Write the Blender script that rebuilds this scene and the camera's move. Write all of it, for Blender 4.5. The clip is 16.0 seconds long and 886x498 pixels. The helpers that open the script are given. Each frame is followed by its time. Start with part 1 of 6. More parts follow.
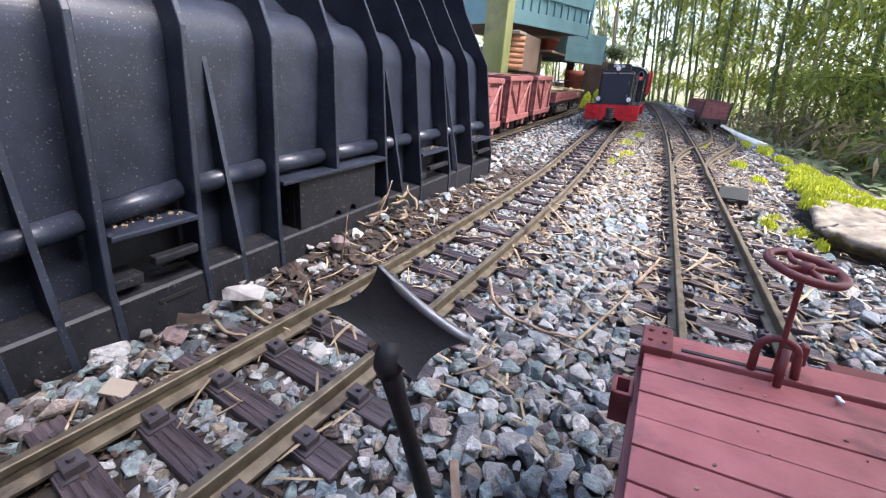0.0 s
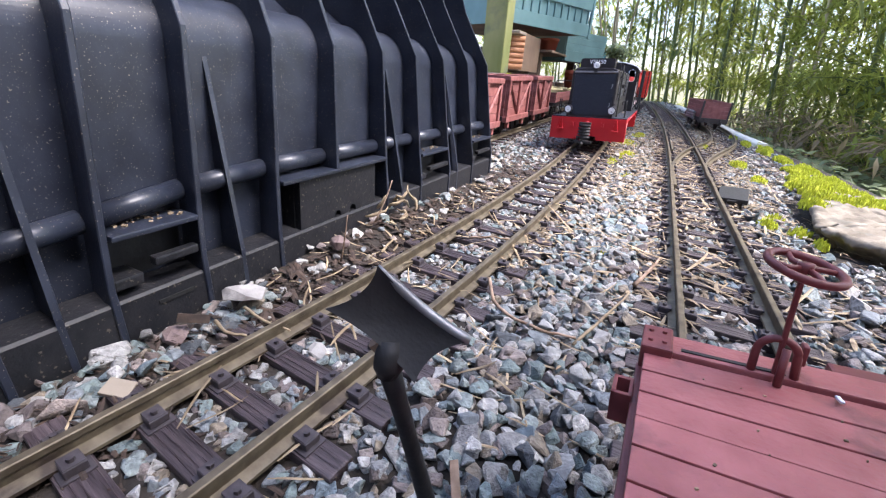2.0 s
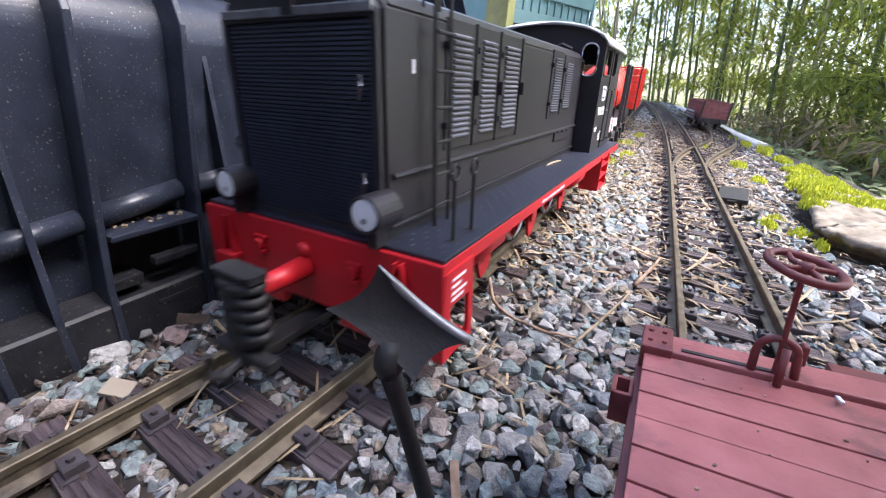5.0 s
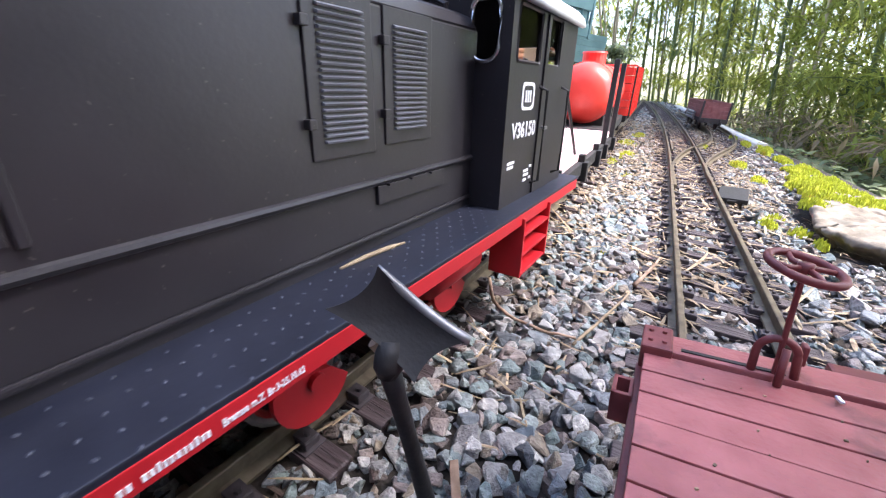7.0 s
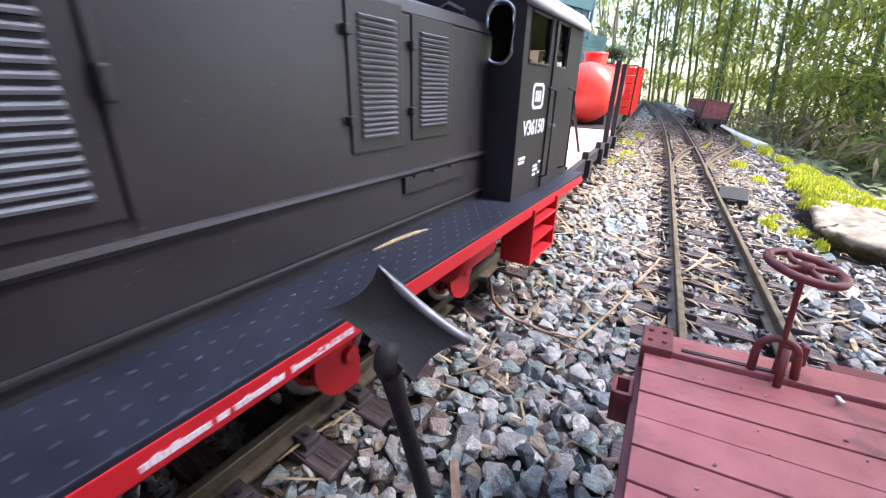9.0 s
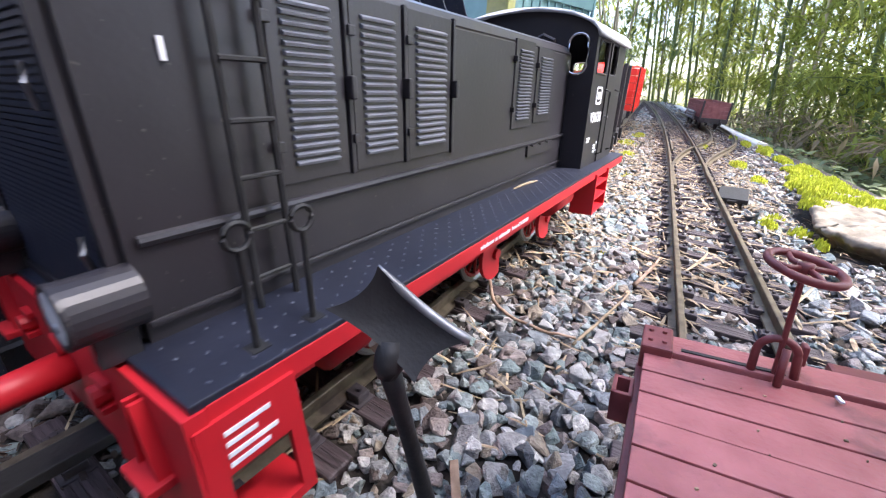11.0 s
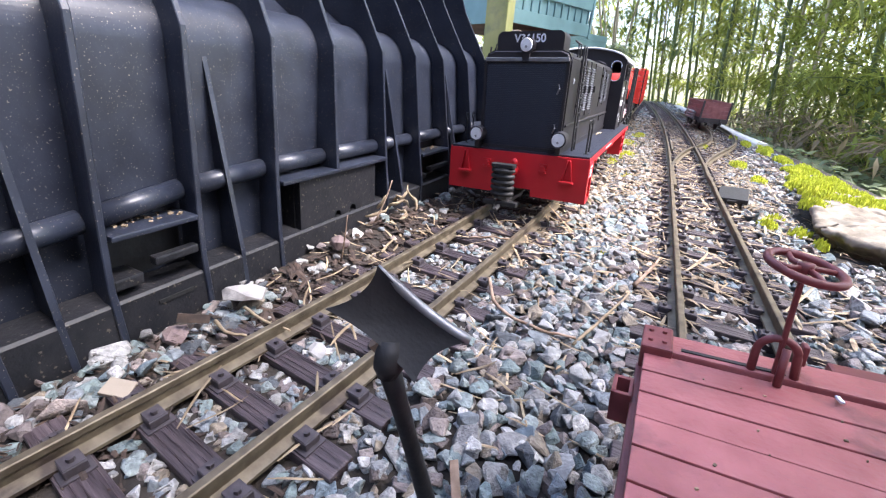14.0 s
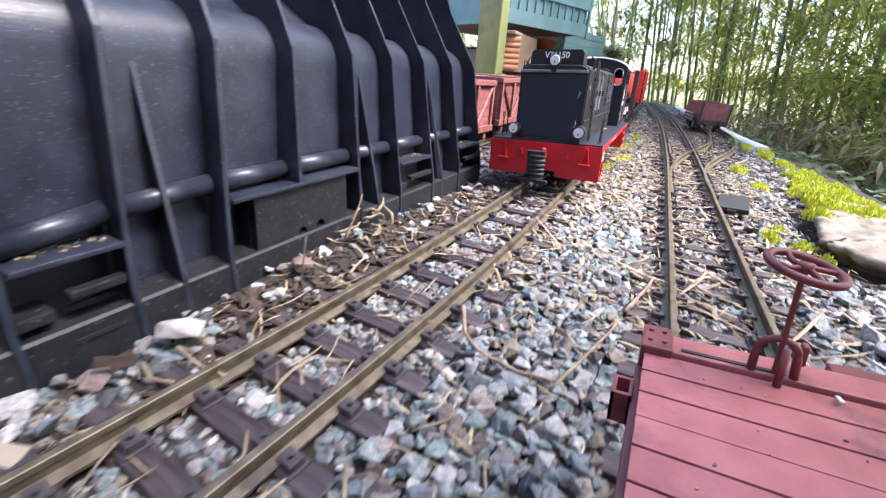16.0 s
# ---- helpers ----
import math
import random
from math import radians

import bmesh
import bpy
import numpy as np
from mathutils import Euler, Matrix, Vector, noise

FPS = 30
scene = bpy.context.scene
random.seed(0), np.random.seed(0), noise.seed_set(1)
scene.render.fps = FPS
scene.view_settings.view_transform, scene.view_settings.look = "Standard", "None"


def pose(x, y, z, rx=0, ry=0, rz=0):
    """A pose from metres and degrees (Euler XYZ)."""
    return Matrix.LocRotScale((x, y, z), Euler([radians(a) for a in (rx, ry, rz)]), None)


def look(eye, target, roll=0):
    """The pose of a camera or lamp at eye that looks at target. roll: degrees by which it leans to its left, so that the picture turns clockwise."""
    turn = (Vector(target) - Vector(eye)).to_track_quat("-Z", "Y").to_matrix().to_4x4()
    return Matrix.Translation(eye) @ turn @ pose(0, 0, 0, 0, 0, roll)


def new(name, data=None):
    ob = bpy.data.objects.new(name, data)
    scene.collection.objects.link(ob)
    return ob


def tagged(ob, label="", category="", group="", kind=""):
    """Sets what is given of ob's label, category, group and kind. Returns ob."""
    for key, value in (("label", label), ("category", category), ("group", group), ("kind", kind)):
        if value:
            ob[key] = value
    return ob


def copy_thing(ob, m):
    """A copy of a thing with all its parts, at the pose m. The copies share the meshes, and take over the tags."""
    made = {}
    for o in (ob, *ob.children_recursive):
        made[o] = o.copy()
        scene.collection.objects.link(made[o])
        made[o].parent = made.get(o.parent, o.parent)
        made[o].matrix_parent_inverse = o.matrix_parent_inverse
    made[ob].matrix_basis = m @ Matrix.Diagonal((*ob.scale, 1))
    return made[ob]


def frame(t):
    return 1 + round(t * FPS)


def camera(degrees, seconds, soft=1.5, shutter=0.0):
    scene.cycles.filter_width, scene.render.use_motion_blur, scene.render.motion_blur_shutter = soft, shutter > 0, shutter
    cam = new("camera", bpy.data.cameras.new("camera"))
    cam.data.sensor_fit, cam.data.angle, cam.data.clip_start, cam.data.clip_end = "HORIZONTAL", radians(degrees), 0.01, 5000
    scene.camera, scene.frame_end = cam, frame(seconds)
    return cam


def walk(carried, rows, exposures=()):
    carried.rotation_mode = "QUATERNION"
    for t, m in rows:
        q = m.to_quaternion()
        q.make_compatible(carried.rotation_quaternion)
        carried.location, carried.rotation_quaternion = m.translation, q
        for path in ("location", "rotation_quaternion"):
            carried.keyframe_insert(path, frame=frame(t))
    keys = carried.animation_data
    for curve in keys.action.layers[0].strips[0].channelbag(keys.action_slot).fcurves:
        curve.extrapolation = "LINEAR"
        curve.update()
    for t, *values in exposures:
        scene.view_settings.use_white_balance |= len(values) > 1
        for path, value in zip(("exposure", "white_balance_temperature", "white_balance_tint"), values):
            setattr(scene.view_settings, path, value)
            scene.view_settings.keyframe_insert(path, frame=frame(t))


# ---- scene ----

# The camera rides on a flat wagon of a 45 mm gauge garden railway; z = 0 is the top of the near rails.
EYE = (0.0, 0.0, 0.10645)
LEFT, TILT, LEAN = 0.44932, -0.41273, 4.13


def eye_pose(go):
    """The camera's pose once the wagon has rolled on by that share of its last start."""
    x, y, z = EYE[0] + 0.0025 * go, EYE[1] + 0.0309 * go, EYE[2] + 0.0038 * go
    way = Vector((-math.sin(LEFT) * math.cos(TILT), math.cos(LEFT) * math.cos(TILT), math.sin(TILT)))
    return look((x, y, z), Vector((x, y, z)) + way, LEAN)


STARTS = [(0.0, 0.0), (15.4, 0.0), (15.5, 0.0), (15.6, 0.03), (15.7, 0.09), (15.8, 0.30), (15.9, 0.62), (16.0, 1.0)]
cam = camera(95.84, 16.0, soft=1.25, shutter=0.4)
walk(cam, [(t, eye_pose(go)) for t, go in STARTS], exposures=[(0.0, 2.15, 6200, 18), (4.2, 2.17, 6200, 18), (6.3, 2.45, 6200, 18), (11.3, 2.52, 6200, 18), (13.5, 2.55, 6200, 18), (14.5, 2.39, 6200, 18), (16.0, 2.37, 6200, 18)])

# ---- light: a bright overcast sky ----
SUN_UP, SUN_TURN = radians(56), radians(80)
world = bpy.data.worlds.new("sky")
scene.world = world
world.use_nodes = True
wn = world.node_tree
sky = wn.nodes.new("ShaderNodeTexSky")
sky.sky_type, sky.sun_disc = "NISHITA", False
sky.sun_elevation, sky.sun_rotation = SUN_UP, SUN_TURN
sky.air_density, sky.dust_density, sky.ozone_density = 1.0, 2.0, 1.5
grey = wn.nodes.new("ShaderNodeHueSaturation")
grey.inputs["Saturation"].default_value = 0.90
wn.links.new(sky.outputs[0], grey.inputs["Color"])
wn.links.new(grey.outputs[0], wn.nodes["Background"].inputs["Color"])
wn.nodes["Background"].inputs["Strength"].default_value = 0.15
sun = new("sun", bpy.data.lights.new("sun", "SUN"))
sun.data.energy, sun.data.angle, sun.data.color = 2.8, radians(20), (1.0, 0.95, 0.89)
sun.matrix_world = look((0, 0, 0), (-math.sin(SUN_TURN) * math.cos(SUN_UP), -math.cos(SUN_TURN) * math.cos(SUN_UP), -math.sin(SUN_UP)))


# ---- materials ----
def material(name, a, b=None, scale=60, rough=0.6, metal=0.0, bump=0.0, bump_scale=300, detail=6, spread=0.0, islands=False,
             dirt=None, dirt_scale=90, dirt_from=0.62, rough_to=None, stretch=(1, 1, 1), palette=None, dirt_to=0.08):
    """A surface of two mixed tones with grain, an optional second layer of dirt specks, and relief."""
    m = bpy.data.materials.new(name)
    m.use_nodes = True
    n, l = m.node_tree.nodes, m.node_tree.links
    s = n["Principled BSDF"]
    co = n.new("ShaderNodeTexCoord")
    mp = n.new("ShaderNodeMapping")
    mp.inputs["Scale"].default_value = stretch
    l.new(co.outputs["Object"], mp.inputs["Vector"])
    nz = n.new("ShaderNodeTexNoise")
    nz.inputs["Scale"].default_value, nz.inputs["Detail"].default_value = scale, detail
    l.new(mp.outputs[0], nz.inputs["Vector"])
    rp = n.new("ShaderNodeValToRGB")
    rp.color_ramp.elements[0].position, rp.color_ramp.elements[1].position = 0.32, 0.68
    rp.color_ramp.elements[0].color, rp.color_ramp.elements[1].color = (*a, 1), (*(b or a), 1)
    l.new(nz.outputs["Fac"], rp.inputs["Fac"])
    out = rp.outputs["Color"]
    if palette or spread:
        ge = n.new("ShaderNodeNewGeometry") if islands else n.new("ShaderNodeObjectInfo")
        rnd = ge.outputs["Random Per Island"] if islands else ge.outputs["Random"]
        if palette:
            pr = n.new("ShaderNodeValToRGB")
            pr.color_ramp.interpolation = "CONSTANT"
            els = pr.color_ramp.elements
            for i, c in enumerate(palette):
                e = els[i] if i < 2 else els.new(1)
                e.position, e.color = i / len(palette), (*c, 1)
            l.new(rnd, pr.inputs["Fac"])
            mx = n.new("ShaderNodeMix")
            mx.data_type, mx.blend_type = "RGBA", "MULTIPLY"
            mx.inputs["Factor"].default_value = 1.0
            l.new(out, mx.inputs["A"]), l.new(pr.outputs[0], mx.inputs["B"])
            out = mx.outputs["Result"]
        if spread:
            hs = n.new("ShaderNodeHueSaturation")
            mr = n.new("ShaderNodeMapRange")
            mr.inputs["To Min"].default_value, mr.inputs["To Max"].default_value = 1 - spread, 1 + spread
            l.new(rnd, mr.inputs["Value"]), l.new(mr.outputs[0], hs.inputs["Value"]), l.new(out, hs.inputs["Color"])
            out = hs.outputs["Color"]
    if dirt:
        dz = n.new("ShaderNodeTexNoise")
        dz.inputs["Scale"].default_value, dz.inputs["Detail"].default_value = dirt_scale, 8
        l.new(co.outputs["Object"], dz.inputs["Vector"])
        dr = n.new("ShaderNodeMapRange")
        dr.inputs["From Min"].default_value, dr.inputs["From Max"].default_value = dirt_from, dirt_from + dirt_to
        l.new(dz.outputs["Fac"], dr.inputs["Value"])
        dm = n.new("ShaderNodeMix")
        dm.data_type = "RGBA"
        dm.inputs["B"].default_value = (*dirt, 1)
        l.new(dr.outputs[0], dm.inputs["Factor"]), l.new(out, dm.inputs["A"])
        out = dm.outputs["Result"]
    l.new(out, s.inputs["Base Color"])
    s.inputs["Metallic"].default_value = metal
    rr = n.new("ShaderNodeMapRange")
    rr.inputs["To Min"].default_value, rr.inputs["To Max"].default_value = rough, rough_to or min(1, rough + 0.15)
    l.new(nz.outputs["Fac"], rr.inputs["Value"]), l.new(rr.outputs[0], s.inputs["Roughness"])
    if bump:
        bz = n.new("ShaderNodeTexNoise")
        bz.inputs["Scale"].default_value, bz.inputs["Detail"].default_value = bump_scale, 5
        l.new(mp.outputs[0], bz.inputs["Vector"])
        bp = n.new("ShaderNodeBump")
        bp.inputs["Strength"].default_value, bp.inputs["Distance"].default_value = bump, 0.001
        l.new(bz.outputs["Fac"], bp.inputs["Height"]), l.new(bp.outputs[0], s.inputs["Normal"])
    return m


STONES = [(0.17, 0.19, 0.20), (0.30, 0.30, 0.29), (0.14, 0.18, 0.178), (0.20, 0.255, 0.248), (0.25, 0.245, 0.235), (0.075, 0.085, 0.095),
          (0.52, 0.51, 0.485), (0.24, 0.20, 0.15), (0.155, 0.20, 0.225), (0.34, 0.34, 0.33), (0.135, 0.105, 0.092), (0.245, 0.285, 0.275),
          (0.18, 0.15, 0.145), (0.21, 0.235, 0.25), (0.40, 0.385, 0.36), (0.30, 0.25, 0.225)]
M_STONE = material("gravel_stone", (0.55, 0.55, 0.56), (1.22, 1.20, 1.17), 3.2, 0.55, bump=0.9, bump_scale=9, palette=STONES, dirt=(0.09, 0.075, 0.06), dirt_scale=2.2, dirt_from=0.60, dirt_to=0.10)
M_STONES = material("gravel", (0.55, 0.55, 0.56), (1.22, 1.20, 1.17), 400, 0.55, bump=0.9, bump_scale=1100, palette=STONES, islands=True, dirt=(0.09, 0.075, 0.06), dirt_scale=260, dirt_from=0.60, dirt_to=0.10)
M_SOIL = material("dark_soil", (0.013, 0.010, 0.008), (0.042, 0.033, 0.025), 90, 0.85, bump=1.0, bump_scale=350)
M_EARTH = material("earth_and_grass", (0.09, 0.08, 0.04), (0.20, 0.19, 0.09), 3, 0.9, bump=0.6, bump_scale=60)
M_RAIL = material("weathered_brass_rail", (0.085, 0.066, 0.044), (0.175, 0.145, 0.098), 160, 0.46, metal=0.45, bump=0.12, bump_scale=500, dirt=(0.06, 0.045, 0.035), dirt_scale=60, dirt_from=0.58)
M_SLEEPER = material("brown_plastic_sleeper", (0.024, 0.016, 0.018), (0.088, 0.066, 0.070), 620, 0.42, bump=1.0, bump_scale=700, detail=3, stretch=(0.07, 1.0, 1.0), spread=0.2)
M_CHAIR = material("dark_rail_clamp", (0.03, 0.024, 0.028), (0.06, 0.05, 0.055), 300, 0.5, bump=0.2)
M_BLACK = material("black_moulded_plastic", (0.012, 0.0155, 0.026), (0.024, 0.030, 0.047), 60, 0.27, rough_to=0.44, bump=0.10, bump_scale=420, dirt=(0.22, 0.19, 0.15), dirt_scale=1250, dirt_from=0.645, dirt_to=0.05)
M_MUDDY = material("muddy_black_plastic", (0.008, 0.009, 0.012), (0.018, 0.018, 0.021), 120, 0.45, bump=0.35, bump_scale=420, dirt=(0.10, 0.085, 0.068), dirt_scale=520, dirt_from=0.635, dirt_to=0.05)
M_LOCO = material("satin_black_body", (0.017, 0.0155, 0.019), (0.025, 0.023, 0.027), 40, 0.34, rough_to=0.46, bump=0.05, bump_scale=700, dirt=(0.10, 0.09, 0.08), dirt_scale=900, dirt_from=0.70, dirt_to=0.03)
M_LOCO_DARK = material("black_footplate", (0.009, 0.011, 0.021), (0.015, 0.018, 0.032), 80, 0.42, bump=0.08)
M_STUD = material("worn_tread_stud", (0.030, 0.036, 0.055), (0.065, 0.072, 0.095), 300, 0.4)
# the slats are black; this grey base carries the sky's sheen on them
M_GRILLE = material("sheen_tinted_louvre", (0.12, 0.13, 0.155), (0.18, 0.19, 0.22), 90, 0.25)
M_RED = material("signal_red_paint", (0.46, 0.010, 0.017), (0.53, 0.014, 0.022), 50, 0.42, bump=0.04)
M_BRIGHT = material("bright_red_paint", (0.72, 0.045, 0.03), (0.85, 0.07, 0.045), 40, 0.32)
M_PINK = material("pale_pink_deck", (0.66, 0.42, 0.42), (0.78, 0.55, 0.55), 60, 0.5, bump=0.1)
M_WHITE = material("white_lettering", (0.78, 0.79, 0.82), None, 60, 0.5)
M_ROOF = material("pale_grey_roof", (0.50, 0.52, 0.54), (0.62, 0.64, 0.66), 60, 0.45)
M_LENS = material("headlamp_glass", (0.75, 0.76, 0.76), (0.9, 0.9, 0.9), 200, 0.12)
M_CHROME = material("chrome_ring", (0.65, 0.66, 0.68), None, 60, 0.15, metal=1.0)
M_STEEL = material("dull_steel", (0.25, 0.25, 0.26), (0.36, 0.36, 0.37), 200, 0.4, metal=0.9)
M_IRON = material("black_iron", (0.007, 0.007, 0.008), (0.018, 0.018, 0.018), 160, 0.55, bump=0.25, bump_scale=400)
M_WORN = material("worn_bare_edge", (0.16, 0.16, 0.165), (0.30, 0.30, 0.31), 200, 0.35, metal=0.6, bump=0.2)
M_DECK = material("weathered_red_deck", (0.31, 0.088, 0.084), (0.42, 0.14, 0.132), 90, 0.34, bump=0.4, bump_scale=420, dirt=(0.075, 0.034, 0.038), dirt_scale=75, dirt_from=0.60, dirt_to=0.18, spread=0.06)
M_WAGON = material("oxide_red_iron", (0.13, 0.028, 0.028), (0.21, 0.052, 0.050), 150, 0.42, bump=0.2)
M_TUB = material("faded_oxide_red_wood", (0.17, 0.050, 0.045), (0.27, 0.10, 0.09), 90, 0.65, bump=0.35, bump_scale=200, spread=0.1)
M_UNDER = material("dark_wagon_frame", (0.02, 0.016, 0.016), (0.045, 0.035, 0.032), 120, 0.6, bump=0.2)
M_MOSS = material("bright_green_moss", (0.30, 0.345, 0.018), (0.55, 0.57, 0.042), 130, 0.9, bump=1.0, bump_scale=420, spread=0.25, islands=True)
M_SLAB = material("grey_stone_slab", (0.085, 0.068, 0.047), (0.25, 0.215, 0.165), 60, 0.75, bump=1.0, bump_scale=160, dirt=(0.13, 0.125, 0.10), dirt_scale=45, dirt_from=0.56, dirt_to=0.12)
M_CONCRETE = material("pale_concrete_edging", (0.55, 0.54, 0.50), (0.72, 0.71, 0.67), 25, 0.8, bump=0.4, bump_scale=120)
M_STRAW = material("dry_bamboo_litter", (0.17, 0.12, 0.07), (0.38, 0.30, 0.19), 120, 0.7, spread=0.45, islands=True)
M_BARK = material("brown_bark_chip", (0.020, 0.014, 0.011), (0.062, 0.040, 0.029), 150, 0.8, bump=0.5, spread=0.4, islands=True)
M_BARKY = material("tan_leaf_crumbs", (0.10, 0.07, 0.045), (0.36, 0.28, 0.18), 200, 0.8, spread=0.4, islands=True)
M_TWIG = material("grey_brown_twig", (0.16, 0.10, 0.065), (0.34, 0.24, 0.17), 160, 0.75, bump=0.3, spread=0.3)
M_ROCK = material("pale_rock", (0.20, 0.185, 0.175), (0.36, 0.345, 0.325), 90, 0.8, bump=0.8, bump_scale=300)
M_BROCK = material("brown_rock", (0.13, 0.09, 0.085), (0.22, 0.165, 0.155), 90, 0.8, bump=0.8, bump_scale=300)
M_POST = material("algae_green_post", (0.16, 0.18, 0.055), (0.30, 0.30, 0.13), 18, 0.85, bump=0.5, bump_scale=140, stretch=(1, 1, 0.3), dirt=(0.10, 0.11, 0.10), dirt_scale=14, dirt_from=0.53, dirt_to=0.15)
M_TEAL = material("teal_painted_boards", (0.085, 0.175, 0.185), (0.125, 0.235, 0.245), 12, 0.6, bump=0.3, bump_scale=120, spread=0.05)
M_BOARD = material("brown_boards", (0.13, 0.085, 0.055), (0.22, 0.15, 0.10), 14, 0.75, bump=0.4, bump_scale=120)
M_LOG = material("orange_stained_logs", (0.33, 0.14, 0.065), (0.46, 0.22, 0.11), 20, 0.65, bump=0.3, bump_scale=120, spread=0.1)
M_POT = material("terracotta_pot", (0.30, 0.065, 0.040), (0.40, 0.10, 0.06), 20, 0.7)
M_PANEL = material("grey_brown_board", (0.24, 0.20, 0.15), (0.33, 0.28, 0.22), 8, 0.8, bump=0.2)
M_BLUE = material("blue_plastic", (0.03, 0.30, 0.55), (0.05, 0.38, 0.65), 20, 0.35)
M_STICK = material("cut_bamboo_sticks", (0.33, 0.27, 0.12), (0.52, 0.45, 0.25), 60, 0.6, spread=0.3)
M_CULM = material("bamboo_culm", (0.075, 0.11, 0.034), (0.17, 0.21, 0.075), 9, 0.45, bump=0.1, bump_scale=60, spread=0.35)
M_DRY = material("dead_bamboo_culm", (0.26, 0.22, 0.13), (0.42, 0.36, 0.24), 9, 0.6, spread=0.3)


def leaf_material(name, a, b):
    m = material(name, a, b, 6, 0.42, spread=0.45, islands=True)
    n, l = m.node_tree.nodes, m.node_tree.links
    s = n["Principled BSDF"]
    tr = n.new("ShaderNodeBsdfTranslucent")
    add = n.new("ShaderNodeMixShader")
    add.inputs[0].default_value = 0.62
    l.new(s.inputs["Base Color"].links[0].from_socket, tr.inputs["Color"])
    l.new(s.outputs[0], add.inputs[1]), l.new(tr.outputs[0], add.inputs[2])
    l.new(add.outputs[0], n["Material Output"].inputs["Surface"])
    return m


M_LEAF = leaf_material("bamboo_leaf", (0.20, 0.245, 0.046), (0.43, 0.46, 0.11))
M_LEAF_DARK = leaf_material("shrub_leaf", (0.08, 0.12, 0.045), (0.17, 0.23, 0.09))
M_LEAF_DEAD = leaf_material("withered_leaf", (0.28, 0.22, 0.13), (0.46, 0.37, 0.25))
M_IVY = leaf_material("ivy_leaf", (0.16, 0.20, 0.10), (0.32, 0.37, 0.21))


def glass(name, tint):
    m = bpy.data.materials.new(name)
    m.use_nodes = True
    s = m.node_tree.nodes["Principled BSDF"]
    s.inputs["Base Color"].default_value, s.inputs["Roughness"].default_value = (*tint, 1), 0.04
    s.inputs["Transmission Weight"].default_value, s.inputs["IOR"].default_value = 1.0, 1.1
    return m


M_GLASS = glass("cab_glass", (0.95, 0.97, 0.97))


for m in (M_LOCO, M_LOCO_DARK):
    m.node_tree.nodes["Principled BSDF"].inputs["Specular IOR Level"].default_value = 0.5
M_MUDDY.node_tree.nodes["Principled BSDF"].inputs["Specular IOR Level"].default_value = 0.35


# ---- building helpers ----
def link_mesh(name, bm, mat, parent=None, smooth=False):
    me = bpy.data.meshes.new(name)
    bm.normal_update()
    bm.to_mesh(me)
    bm.free()
    me.materials.append(mat)
    if smooth:
        me.shade_smooth()
    ob = new(name, me)
    ob.parent = parent
    return ob


def part(name, bm, mat, parent, label="", smooth=False):
    return tagged(link_mesh(name, bm, mat, parent, smooth), label)


def thing(name, label, category, group="", at=None, kind=""):
    ob = new(name)
    ob.empty_display_size = 0.02
    if at is not None:
        ob.matrix_world = at
    return tagged(ob, label, category, group, kind)


def box(x0, x1, y0, y1, z0, z1, bevel=0.0, bm=None, m=None):
    bm = bm or bmesh.new()
    vs = bmesh.ops.create_cube(bm, size=1)["verts"]
    mat = Matrix.Translation(((x0 + x1) / 2, (y0 + y1) / 2, (z0 + z1) / 2)) @ Matrix.Diagonal((x1 - x0, y1 - y0, z1 - z0, 1))
    bmesh.ops.transform(bm, matrix=(m or Matrix()) @ mat, verts=vs)
    if bevel:
        es = list({e for v in vs for e in v.link_edges})
        bmesh.ops.bevel(bm, geom=es, offset=bevel, segments=2, affect="EDGES", profile=0.6)
    return bm


def rod(p0, p1, r, r2=None, seg=12, bm=None):
    bm = bm or bmesh.new()
    p0, p1 = Vector(p0), Vector(p1)
    d = p1 - p0
    m = Matrix.Translation((p0 + p1) / 2) @ d.to_track_quat("Z", "Y").to_matrix().to_4x4()
    bmesh.ops.create_cone(bm, cap_ends=True, segments=seg, radius1=r, radius2=r if r2 is None else r2, depth=d.length, matrix=m)
    return bm


def tube(pts, r, seg=8, bm=None, closed=False):
    """A round bar along a line of points; r is one radius or one for each point."""
    bm = bm or bmesh.new()
    pts = [Vector(p) for p in pts]
    rings = []
    for i, p in enumerate(pts):
        a = pts[i - 1] if i or closed else p
        b = pts[(i + 1) % len(pts)] if closed or i + 1 < len(pts) else p
        q = (b - a).to_track_quat("Z", "Y")
        rr = r[i] if isinstance(r, (list, tuple)) else r
        rings.append([bm.verts.new(p + q @ Vector((rr * math.cos(k * math.tau / seg), rr * math.sin(k * math.tau / seg), 0))) for k in range(seg)])
    for i in range(len(rings) if closed else len(rings) - 1):
        A, B = rings[i], rings[(i + 1) % len(rings)]
        for k in range(seg):
            bm.faces.new((A[k], A[(k + 1) % seg], B[(k + 1) % seg], B[k]))
    if not closed:
        bm.faces.new(rings[0][::-1]), bm.faces.new(rings[-1])
    return bm


def prism(outline, axis, a, b, bm=None):
    """A flat outline swept straight from a to b along an axis; the outline gives the two other coordinates."""
    bm = bm or bmesh.new()
    put = {"x": lambda u, v, w: (w, u, v), "y": lambda u, v, w: (u, w, v), "z": lambda u, v, w: (u, v, w)}[axis]
    A = [bm.verts.new(put(u, v, a)) for u, v in outline]
    B = [bm.verts.new(put(u, v, b)) for u, v in outline]
    n = len(A)
    bm.faces.new(A[::-1]), bm.faces.new(B)
    for i in range(n):
        bm.faces.new((A[i], A[(i + 1) % n], B[(i + 1) % n], B[i]))
    bmesh.ops.recalc_face_normals(bm, faces=bm.faces)
    return bm


